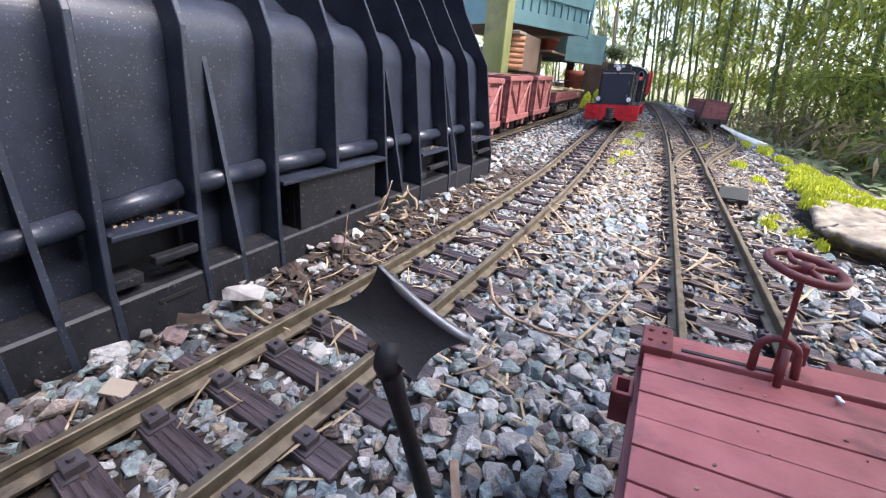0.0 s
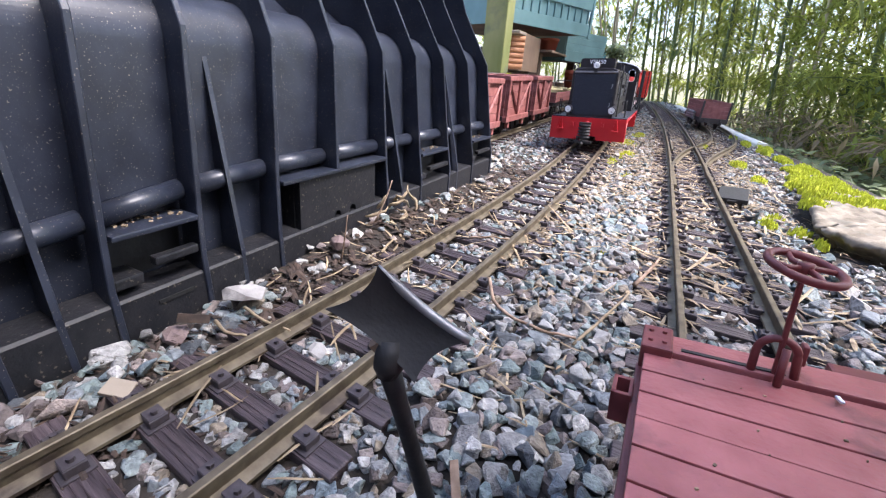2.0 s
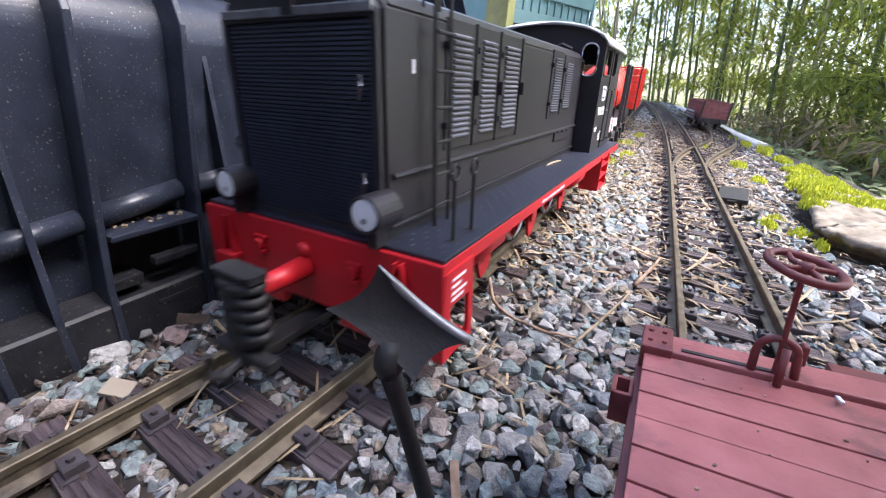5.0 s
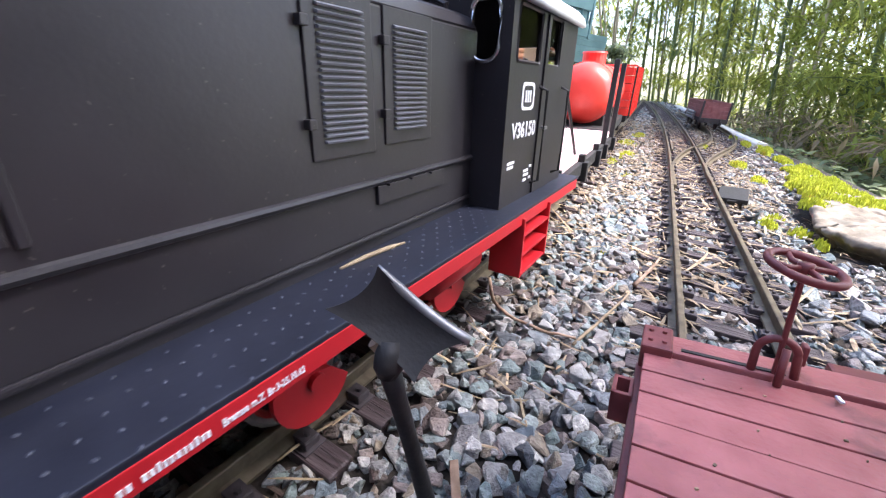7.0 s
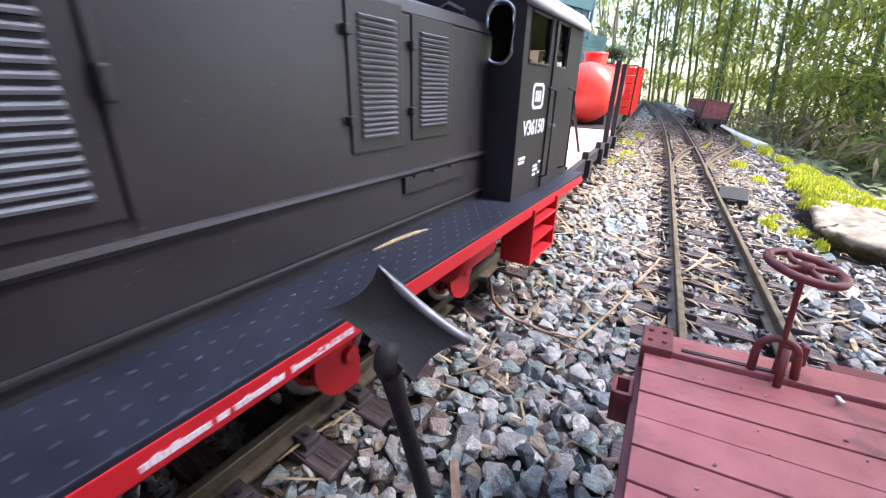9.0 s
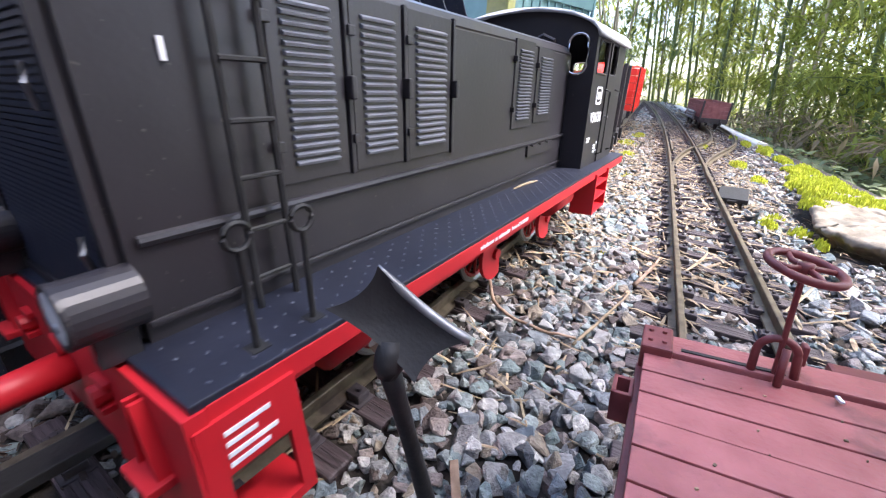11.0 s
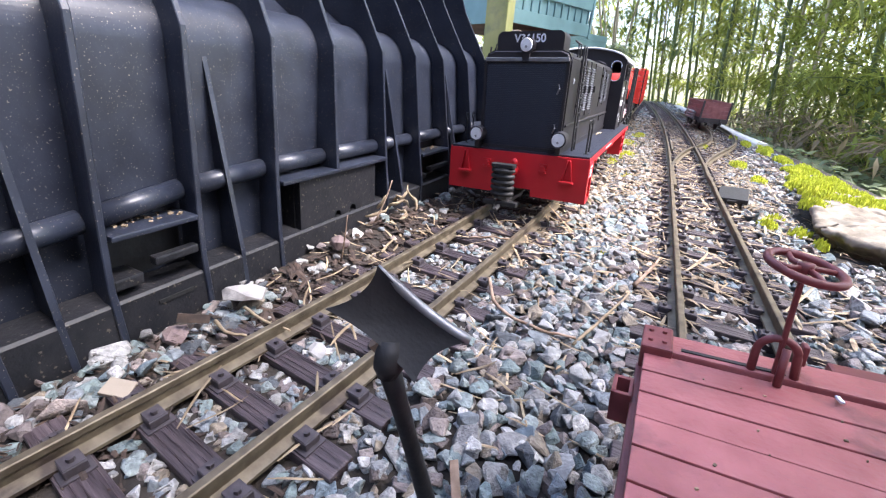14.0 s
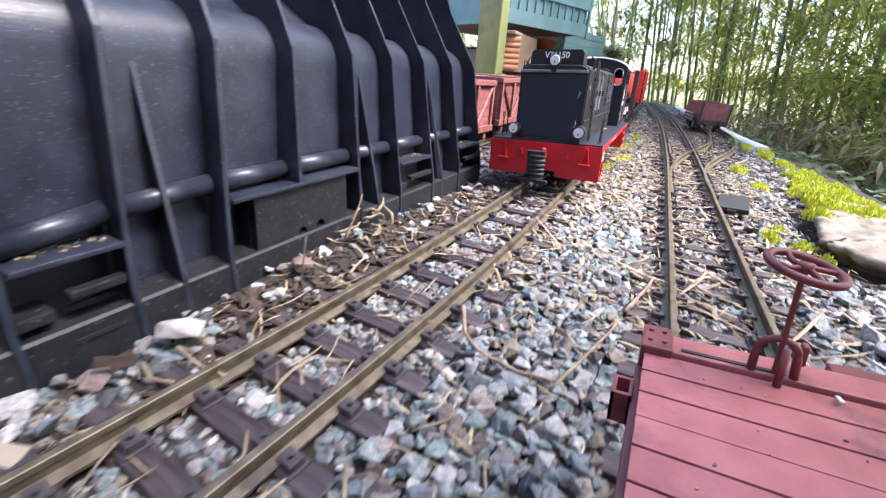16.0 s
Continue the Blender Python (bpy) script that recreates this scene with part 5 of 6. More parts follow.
twig([(-0.010, 0.17, -0.007), (0.004, 0.215, -0.005), (0.010, 0.240, -0.006)], 0.0009, "yellowish stalk on the gravel", M_STRAW)
twig([(-0.105, 0.262, -0.006), (-0.088, 0.268, -0.003), (-0.079, 0.277, -0.006)], 0.0009, "twig lying across the sleepers")
twig([(-0.165, 0.225, 0.004), (-0.160, 0.232, 0.022), (-0.158, 0.236, 0.034)], 0.0007, "dead stalk standing by the wall")
twig([(-0.150, 0.170, -0.002), (-0.148, 0.172, 0.014), (-0.149, 0.176, 0.026)], 0.0006, "thin dead stalk standing in the litter")

# pale curled scraps of bamboo sheath
rnd = random.Random(21)
for i in range(9):
    x, y = -0.170 + rnd.uniform(-0.006, 0.012), 0.258 + rnd.uniform(-0.022, 0.022)
    a, r = rnd.uniform(0, 6.28), rnd.uniform(0.006, 0.011)
    pts = [(x + r * math.cos(a + k * 0.45) * 0.8, y + r * math.sin(a + k * 0.45), 0.001 + rnd.uniform(0.002, 0.005) + 0.0028 * k * (0.5 + 0.5 * math.sin(i))) for k in range(6)]
    bm = tube(pts, [0.0006, 0.0011, 0.0014, 0.0013, 0.0010, 0.0005], 6)
    tagged(link_mesh("bamboo_sheath", bm, M_STRAW, None, True), "pale curled bamboo sheath scrap by the wall", "plant litter", "bamboo scraps")


def big_rock(name, at, size, seed, mat, label):
    bm = rock_mesh(seed, 26, 0.7)
    bmesh.ops.subdivide_edges(bm, edges=bm.edges, cuts=1, use_grid_fill=True)
    for v in bm.verts:
        v.co += v.co.normalized() * 0.05 * noise.noise(v.co * 5 + Vector((seed, 0, 0)))
    bmesh.ops.transform(bm, matrix=pose(*at, 0, 0, seed * 40) @ Matrix.Diagonal((*size, 1)), verts=bm.verts)
    return tagged(link_mesh(name, bm, mat), label, "rock")


big_rock("rock", (-0.1615, 0.1120, -0.0005), (0.020, 0.015, 0.014), 5, M_ROCK, "pale lumpy rock by the black wall")
big_rock("rock", (-0.1655, 0.1865, 0.0005), (0.014, 0.013, 0.014), 9, M_BROCK, "reddish-brown rock in the leaf litter")
big_rock("rock", (-0.1690, 0.0800, -0.0085), (0.014, 0.012, 0.010), 13, M_BROCK, "flat reddish-brown stone by the wall")
big_rock("rock", (-0.1090, 0.1060, -0.0095), (0.0105, 0.0085, 0.0085), 17, M_ROCK, "pale stone lying between the sleepers")
bm = box(-0.0048, 0.0048, -0.0036, 0.0036, -0.0008, 0.0008, 0.0003)
chip = tagged(link_mesh("wood_chip", bm, M_PANEL), "yellow-brown wood chip beside the rail", "wood chip")
chip.matrix_world = pose(-0.1530, 0.0500, -0.008, 10, 15, 30)
bm = box(-0.0065, 0.0065, -0.0020, 0.0020, -0.0005, 0.0005, 0.0002)
chip = tagged(link_mesh("bark_flake", bm, M_BARK), "brown bark flake standing by the wall", "bark flake")
chip.matrix_world = pose(-0.1640, 0.0870, -0.002, 70, 20, 60)
bm = box(-0.010, 0.010, -0.0014, 0.0014, -0.0004, 0.0004, 0.0002)
chip = tagged(link_mesh("bark_flake", bm, M_TWIG), "pale split cane scrap on the gravel", "cane scrap")
chip.matrix_world = pose(-0.0270, 0.0760, -0.0045, 8, -10, -62)


# ---- rolling stock on the siding ----
def tub_wagon():
    w = thing("tub_wagon", "faded red wooden box wagon with crossed braces", "model wagon", "box wagons on the siding")
    ln, hw, z0, z1 = 0.135, 0.040, 0.034, 0.104
    for x in (-hw, hw):
        for k in range(5):
            z = z0 + k * 0.014
            part("plank", box(x - 0.0015, x + 0.0015, 0, ln, z, z + 0.0134, 0.0005), M_TUB, w)
        s = math.copysign(1, x)
        for y in (0.004, ln / 2, ln - 0.004):
            part("post", box(x + s * 0.0035 - 0.002, x + s * 0.0035 + 0.002, y - 0.004, y + 0.004, z0 - 0.002, z1 - 0.008, 0.0005), M_TUB, w)
        for a, b in ((0.008, ln / 2 - 0.004), (ln - 0.008, ln / 2 + 0.004)):
            part("brace", tube([(x + s * 0.0032, a, z1 - 0.012), (x + s * 0.0032, b, z0 + 0.004)], 0.0024, 4), M_TUB, w)
        part("top_rail", box(x + s * 0.002 - 0.0045, x + s * 0.002 + 0.0045, -0.004, ln + 0.004, z1 - 0.008, z1, 0.0008), M_TUB, w)
        part("bottom_rail", box(x + s * 0.002 - 0.0045, x + s * 0.002 + 0.0045, -0.004, ln + 0.004, z0 - 0.010, z0, 0.0008), M_TUB, w)
        for y in (0.022, ln - 0.022):
            part("foot", box(x - 0.003, x + 0.003, y - 0.005, y + 0.005, 0.012, z0 - 0.010, 0.0006), M_TUB, w)
    for y in (0.0, ln):
        for k in range(5):
            z = z0 + k * 0.014
            part("plank", box(-hw + 0.0016, hw - 0.0016, y - 0.0015, y + 0.0015, z, z + 0.0134, 0.0005), M_TUB, w)
        part("end_rail", box(-hw - 0.004, hw + 0.004, y - 0.0045, y + 0.0045, z1 - 0.008, z1 + 0.0006, 0.0008), M_TUB, w)
    part("floor", box(-hw, hw, 0, ln, z0 - 0.008, z0 - 0.001), M_UNDER, w)
    for y in (0.032, ln - 0.032):
        wheelset(w, y, 0.0125)
    return w


tub = tub_wagon()
tub.matrix_world = pose(line_3(0.60), 0.575, rise(0.6))
for y in (0.750, 0.925):
    copy_thing(tub, pose(line_3(y), y, rise(y + 0.06), 1.3))


def stick_wagon():
    w = thing("low_wagon", "low-sided red wagon carrying cut bamboo sticks", "model wagon", at=pose(line_3(1.2), 1.12, rise(1.3), 1.3))
    part("underframe", box(-0.040, 0.040, 0.0, 0.36, 0.030, 0.038, 0.0008), M_UNDER, w)
    for x in (-0.042, 0.042):
        for k in range(2):
            part("plank", box(x - 0.0015, x + 0.0015, 0.0, 0.36, 0.0385 + k * 0.0125, 0.0505 + k * 0.0125, 0.0005), M_TUB, w)
        part("logo_disc", rod((x - 0.002, 0.30, 0.052), (x + 0.002, 0.30, 0.052), 0.006, seg=16), M_PINK, w)
        part("end_hoop", tube([(x, 0.352, 0.064), (x, 0.352, 0.082), (x * 0.9, 0.352, 0.086), (-x * 0.0, 0.352, 0.086)], 0.0014, 6), M_IRON, w)
    for y in (0.0, 0.36):
        part("end_plank", box(-0.0404, 0.0404, y - 0.0015, y + 0.0015, 0.0385, 0.0630, 0.0005), M_TUB, w)
    for y in (0.06, 0.30):
        wheelset(w, y, 0.0125)
    return w


stick_wagon()
rnd = random.Random(31)
for i in range(22):
    y, x = 1.14 + rnd.uniform(0.0, 0.30), line_3(1.2) + rnd.uniform(-0.030, 0.030)
    a, L, z = rnd.uniform(-1.0, 1.0), rnd.uniform(0.02, 0.042), rise(1.3) + 0.060 + 0.012 * rnd.random()
    d = Vector((math.sin(a), math.cos(a), rnd.uniform(-0.12, 0.12))) * L
    ob = link_mesh("bamboo_stick", tube([Vector((x, y, z)) - d, Vector((x, y, z)) + d], rnd.uniform(0.003, 0.0055), 8), M_STICK)
    tagged(ob, "cut bamboo stick piled on the wagon", "stick", "cut bamboo sticks")


def far_wagon():
    w = thing("goods_wagon", "small brown-red open wagon on the far siding", "model wagon", at=pose(0.130, 1.315, rise(1.31) - 0.003, 1.3, 0, 9) @ Matrix.Diagonal((0.88, 0.88, 0.88, 1)))
    ln = 0.20
    for x in (-0.036, 0.036):
        for k in range(4):
            part("plank", box(x - 0.0014, x + 0.0014, 0, ln, 0.034 + k * 0.0115, 0.0450 + k * 0.0115, 0.0004), M_TUB, w)
        part("sole_bar", box(x - 0.002, x + 0.002, -0.002, ln + 0.002, 0.024, 0.0335), M_UNDER, w)
        part("corner_post", box(x - 0.0025, x + 0.0025, -0.0032, 0.0018, 0.022, 0.082, 0.0005), M_UNDER, w)
    for y in (0.0, ln):
        for k in range(4):
            part("plank", box(-0.0345, 0.0345, y - 0.0014, y + 0.0014, 0.034 + k * 0.0115, 0.0450 + k * 0.0115, 0.0004), M_TUB, w)
    part("end_beam", box(-0.037, 0.037, -0.005, -0.0016, 0.020, 0.0335, 0.0005), M_UNDER, w)
    part("end_flap", box(-0.013, 0.013, -0.0032, -0.0016, 0.044, 0.072, 0.0005), M_TUB, w)
    part("floor", box(-0.036, 0.036, 0, ln, 0.030, 0.0335), M_UNDER, w)
    for side in (-1, 1):
        part("buffer", rod((side * 0.020, -0.005, 0.026), (side * 0.020, -0.013, 0.026), 0.004, seg=10), M_UNDER, w)
    for y in (0.045, ln - 0.045):
        wheelset(w, y, 0.0125)
    for i in range(3):
        part("load_tube", tube([(0.048 * -1, 0.03 + 0.001 * i, 0.030 + 0.008 * i), (-0.048, 0.13, 0.030 + 0.008 * i)], 0.004, 8), M_STEEL, w)
    return w


far_wagon()

# ---- the shelf garden behind the siding ----
U, V = Vector((0.394, 0.919, 0)), Vector((-0.919, 0.394, 0))


def teal_box(name, at, length, depth, z0, z1, label, battens=0):
    b = thing(name, label, "wooden box", at=Matrix.Translation(at) @ pose(0, 0, 0, 0, 0, -23.2))
    part("carcass", box(-depth, -0.006, 0.006, length - 0.006, z0 + 0.004, z1, 0.001), M_BOARD, b, "brown underside boards")
    part("bottom_board", box(-0.006, 0.002, 0, length, z0, z0 + 0.036, 0.0015), M_TEAL, b)
    part("end_board", box(-depth, -0.0062, -0.002, 0.0058, z0, z1, 0.0015), M_TEAL, b)
    if battens:
        part("back_board", box(-0.0058, -0.003, 0.002, length - 0.002, z0 + 0.037, z1, 0.0008), M_TEAL, b)
        for i in range(battens + 1):
            y = 0.012 + i * (length - 0.024) / battens
            part("batten", box(-0.003, 0.0015, y - 0.003, y + 0.003, z0 + 0.037, z0 + 0.075, 0.0006), M_TEAL, b)
        part("upper_board", box(-0.0030, 0.0030, 0, length, z0 + 0.0755, z1 - 0.004, 0.0015), M_TEAL, b)
        part("corner_post", box(-0.003, 0.005, length, length + 0.010, z0 - 0.004, z1, 0.001), M_TEAL, b)
    else:
        for k in range(3):
            part("board", box(-0.0058, 0.0, 0, length, z0 + 0.0365 + k * 0.022, z0 + 0.0580 + k * 0.022, 0.001), M_TEAL, b)
    return b


teal_box("teal_planter", (-0.430, 1.220, 0), 0.385, 0.42, 0.250, 0.480, "teal painted wooden box raised over the siding", 10)
low = teal_box("teal_planter", (-0.355, 1.64, 0), 0.26, 0.16, 0.178, 0.262, "low teal wooden planter box on a shelf", 0)

logs = thing("log_wall", "orange stained stacked log panel", "log panel")
for k in range(6):
    part("log", tube([(-0.445, 1.150, 0.138 + 0.0136 * k), (-0.372, 1.190, 0.138 + 0.0136 * k)], 0.0075, 12), M_LOG, logs, smooth=True)
part("backing", box(-0.47, -0.385, 1.21, 1.40, 0.128, 0.225, 0.001), M_BOARD, logs)
part("cap", box(-0.462, -0.376, 1.150, 1.215, 0.2165, 0.224, 0.002), M_PANEL, logs)

post = tagged(link_mesh("wooden_post", box(-0.416, -0.362, 1.000, 1.050, 0.1165, 0.55, 0.003), M_POST), "algae-green wooden post on the stone shelf", "post")
shelf = thing("garden_shelf", "low stone and board shelf beside the siding", "shelf", kind="structure")
part("mossy_slate", box(-0.440, -0.352, 0.93, 1.28, 0.1040, 0.1160, 0.002), M_SLAB, shelf, "mossy slate ledge")
part("shelf_front", box(-1.00, -0.400, 0.90, 2.30, -0.03, 0.1038, 0.003), M_PANEL, shelf, "dull brown boards")
part("back_panel", box(-1.05, -0.56, 1.42, 2.10, 0.104, 0.200, 0.002), M_PANEL, shelf)
part("upper_plank", box(-0.70, -0.350, 1.42, 2.10, 0.190, 0.1975, 0.002), M_BOARD, shelf)
for x, y in ((-0.41, 1.47), (-0.41, 2.05), (-0.66, 1.47)):
    part("leg", box(x - 0.015, x + 0.015, y - 0.015, y + 0.015, 0.104, 0.1898, 0.001), M_BOARD, shelf)


def pot(at, r, h, label):
    p = thing("flower_pot", label, "flower pot", "terracotta pots", at=pose(*at))
    n = 24
    prof = [(0.78 * r, 0), (r, h * 0.8), (r * 1.08, h * 0.8), (r * 1.08, h), (r * 0.95, h), (r * 0.9, h * 0.75), (0.0005, h * 0.72)]
    bm = bmesh.new()
    rings = [[bm.verts.new((q * math.cos(math.tau * i / n), q * math.sin(math.tau * i / n), z)) for i in range(n)] for q, z in prof]
    for A, B in zip(rings, rings[1:]):
        for i in range(n):
            bm.faces.new((A[i], A[(i + 1) % n], B[(i + 1) % n], B[i]))
    bm.faces.new(rings[0][::-1])
    bmesh.ops.recalc_face_normals(bm, faces=bm.faces)
    part("pot", bm, M_POT, p, "", True)
    part("earth", rod((0, 0, h * 0.72), (0, 0, h * 0.78), r * 0.9, seg=18), M_SOIL, p)
    return p


pot((-0.470, 1.50, 0.1975), 0.030, 0.042, "terracotta flower pot on the plank shelf")
pot((-0.400, 1.56, 0.1975), 0.032, 0.044, "terracotta flower pot on the plank shelf")
pot((-0.330, 1.75, 0.040), 0.034, 0.110, "tall brown clay pot beside the siding")
lump = tagged(link_mesh("blue_can", tube([(-0.285, 2.02, 0.195), (-0.285, 2.02, 0.235)], [0.020, 0.022], 16), M_BLUE), "blue plastic can on the planter's end", "plastic can")
stand = tagged(link_mesh("wooden_block", box(-0.34, -0.22, 1.96, 2.10, 0.0, 0.1948, 0.003), M_BOARD), "rough wooden block carrying garden things", "wooden block")
tufts("shelf_moss", [(-0.245, 1.62, 0.030, 0.03, 0.07, 0.05), (-0.235, 1.78, 0.030, 0.03, 0.06, 0.06), (-0.40, 1.1, 0.115, 0.03, 0.1, 0.003)], "bright green moss heap beside the siding", 5)


# ---- bamboo grove ----
def leaf_cloud(spots, rnd, length=(0.040, 0.085), width=0.15, droop=0.6):
    """Narrow folded leaves fanned round each spot."""
    verts, faces = [], []
    for c, n, spread in spots:
        base = rnd.uniform(0, math.tau)
        for _ in range(n):
            p = Vector(c) + Vector((rnd.gauss(0, spread), rnd.gauss(0, spread), rnd.gauss(0, spread * 0.6)))
            a = base + rnd.uniform(-1.5, 1.5)
            d = Vector((math.cos(a), math.sin(a), rnd.uniform(-droop - 0.5, 0.25))).normalized()
            L = rnd.uniform(*length)
            w = d.cross(Vector((rnd.uniform(-0.4, 0.4), rnd.uniform(-0.4, 0.4), 1))).normalized() * L * width / 2
            sag = Vector((0, 0, -L * 0.10))
            k = len(verts)
            verts += [tuple(p), tuple(p + d * L * 0.42 + w), tuple(p + d * L + sag * 2), tuple(p + d * L * 0.42 - w), tuple(p + d * L * 0.45 + sag * 0.5)]
            faces += [(k, k + 1, k + 4), (k + 1, k + 2, k + 4), (k + 2, k + 3, k + 4), (k + 3, k, k + 4)]
    return verts, faces


def leaf_mesh(name, data, mat):
    me = bpy.data.meshes.new(name)
    me.from_pydata(data[0], [], data[1])
    me.materials.append(mat)
    return me


def bamboo(seed, height=4.0, mat=M_CULM, leafy=1.0):
    rnd = random.Random(seed)
    b = thing("bamboo", "tall green bamboo with narrow drooping leaves", "bamboo", "bamboo grove")
    bend = (rnd.uniform(-0.10, 0.10), rnd.uniform(-0.10, 0.10))
    r0 = rnd.uniform(0.007, 0.0125)
    at = lambda z: Vector((bend[0] * (z / 2) ** 2, bend[1] * (z / 2) ** 2, z))
    pts, rad, z, nodes = [], [], -0.05, []
    while z < height:
        r = r0 * (1 - 0.6 * z / height)
        step = 0.13 + 0.05 * rnd.random()
        pts += [at(z), at(z + 0.004), at(z + 0.010), at(z + step - 0.006)]
        rad += [r * 1.16, r * 1.16, r, r * 0.98]
        nodes.append(z)
        z += step
    part("culm", tube(pts, rad, 8), mat, b, "ringed bamboo culm", True)
    spots = []
    bm = bmesh.new()
    for z in nodes:
        if z < rnd.uniform(0.02, 0.30):
            continue
        for _ in range(rnd.choice((1, 2, 2))):
            a, L = rnd.uniform(0, math.tau), rnd.uniform(0.12, 0.36)
            p, q = at(z), at(z) + Vector((math.cos(a) * L, math.sin(a) * L, L * rnd.uniform(0.1, 0.9)))
            tip = q + Vector((math.cos(a) * 0.06, math.sin(a) * 0.06, -0.03))
            tube([p, p.lerp(q, 0.6) + Vector((0, 0, 0.02)), q, tip], [0.0022, 0.0016, 0.0011, 0.0006], 4, bm)
            for t in (0.45, 0.75, 1.0):
                if rnd.random() < 0.9 * leafy:
                    spots.append((p.lerp(q, t), rnd.randint(9, 16), 0.032))
            spots.append((tip, rnd.randint(3, 6), 0.02))
    tagged(part("branch_spray", bm, mat, b), kind="stuff")
    ob = new("leaves", leaf_mesh("leaves", leaf_cloud(spots, rnd), M_LEAF))
    ob.parent = b
    return b


grove = smooth_line([(1.20, 0.62), (1.9, 0.80), (2.5, 0.74), (3.0, 0.50), (3.3, 0.15), (3.55, -0.5), (3.8, -1.4)])
kinds = [bamboo(40 + i, 1.9 + 0.2 * (i % 3), M_DRY if i == 5 else M_CULM, 1.0 if i != 5 else 0.3) for i in range(7)]
rnd = random.Random(77)
placed = []
front = [(0.60, 1.28), (0.66, 1.50), (0.74, 1.78), (0.69, 1.95), (0.72, 2.20), (0.60, 2.42), (0.50, 2.62), (0.42, 2.85), (0.30, 3.02), (0.16, 3.14), (0.02, 3.22), (-0.14, 3.30)]
spots = [(x, y) for x, y in front]
for _ in range(58):
    t, back = rnd.random(), rnd.random() ** 0.8
    i = min(int(t * (len(front) - 1)), len(front) - 2)
    f = t * (len(front) - 1) - i
    x, y = front[i][0] + (front[i + 1][0] - front[i][0]) * f, front[i][1] + (front[i + 1][1] - front[i][1]) * f
    d = Vector((x + 0.25, y - 0.4)).normalized()
    q = 0.06 + 1.15 * back
    spots.append((x + d.x * q + rnd.uniform(-0.1, 0.1), y + d.y * q + rnd.uniform(-0.1, 0.1)))
for i in range(18):
    spots.append((-0.25 - rnd.random() * 1.6, 3.35 + rnd.random() * 1.3))
for i, (x, y) in enumerate(spots):
    m = pose(x, y, ground_height(x, y) - 0.02, rnd.uniform(-3, 3), rnd.uniform(-10, -4), 0) @ pose(0, 0, 0, 0, 0, rnd.uniform(0, 360))
    if i < len(kinds):
        kinds[i].matrix_basis = m
    else:
        copy_thing(kinds[rnd.choice((0, 1, 2, 3, 4, 6, 0, 1, 2, 3, 4, 6, 5))], m)


def undergrowth(name, label, category, count, where, seed, mat, length, width=0.3, spread=0.03, per=7, droop=0.5):
    rnd = random.Random(seed)
    spots = []
    while len(spots) < count:
        x, y, z = where(rnd)
        spots.append(((x, y, ground_height(x, y) + z), per, spread))
    ob = new(name, leaf_mesh(name, leaf_cloud(spots, rnd, length, width, droop), mat))
    return tagged(ob, label, category, kind="stuff")


def band(lo, hi, y0, y1, zmax):
    return lambda r: (lambda y: (bed_edge(min(y, 2.7)) + lo + (hi - lo) * r.random(), y, zmax * r.random() ** 1.5))(r.uniform(y0, y1))


undergrowth("ivy", "grey-green ivy covering the lower bank", "ivy", 520, band(0.05, 0.55, 0.45, 1.7, 0.035), 51, M_IVY, (0.018, 0.034), 0.75, 0.02, 6, 0.2)
undergrowth("dead_leaves", "withered bamboo leaves under the grove", "leaf litter", 420, band(0.20, 0.80, 0.8, 2.6, 0.16), 52, M_LEAF_DEAD, (0.04, 0.08), 0.16, 0.03, 6)
undergrowth("shrubs", "dark low shrubs under the bamboo", "shrub", 230, band(0.38, 1.00, 0.9, 2.6, 0.34), 53, M_LEAF_DARK, (0.02, 0.045), 0.35, 0.03, 9)
undergrowth("shrubs", "pale broad-leaved shrubs before the bamboo", "shrub", 60, band(0.30, 0.42, 0.9, 1.35, 0.20), 54, M_IVY, (0.03, 0.05), 0.55, 0.02, 6)
undergrowth("low_bamboo", "leafy young bamboo shoots in front of the culms", "bamboo", 2000, band(0.36, 1.05, 1.1, 2.9, 1.7), 55, M_LEAF, (0.04, 0.08), 0.16, 0.035, 9)
undergrowth("far_foliage", "distant leafy hedge behind the grove", "hedge", 620, lambda r: (r.uniform(-3.5, 2.6), r.uniform(4.6, 5.6), 2.0 * r.random()), 56, M_LEAF, (0.08, 0.16), 0.22, 0.06, 7)
undergrowth("far_foliage", "distant leafy hedge beside the grove", "hedge", 280, lambda r: (r.uniform(2.0, 3.0), r.uniform(-1.5, 4.8), 1.8 * r.random()), 57, M_LEAF, (0.08, 0.16), 0.22, 0.06, 7)


def bare_shrub():
    rnd = random.Random(61)
    b = thing("bare_shrub", "pale bare-branched shrub with a few leaves", "shrub", at=pose(-0.30, 2.75, rise(2.7)))
    for i in range(7):
        a = rnd.uniform(0, math.tau)
        pts = [Vector((0, 0, 0))]
        d = Vector((math.cos(a) * 0.35, math.sin(a) * 0.35, 1)).normalized()
        for k in range(6):
            d = (d + Vector((rnd.uniform(-0.25, 0.25), rnd.uniform(-0.25, 0.25), 0.05))).normalized()
            pts.append(pts[-1] + d * 0.2)
        part("branch", tube(pts, [0.008 - 0.001 * k for k in range(7)], 6), M_DRY, b, "pale bare branch", True)
    spots = [((rnd.gauss(0, 0.35), rnd.gauss(0, 0.25), rnd.uniform(0.25, 1.2)), 6, 0.03) for _ in range(110)]
    ob = new("leaves", leaf_mesh("leaves", leaf_cloud(spots, rnd, (0.03, 0.06), 0.4), M_LEAF_DARK))
    ob.parent = b


bare_shrub()
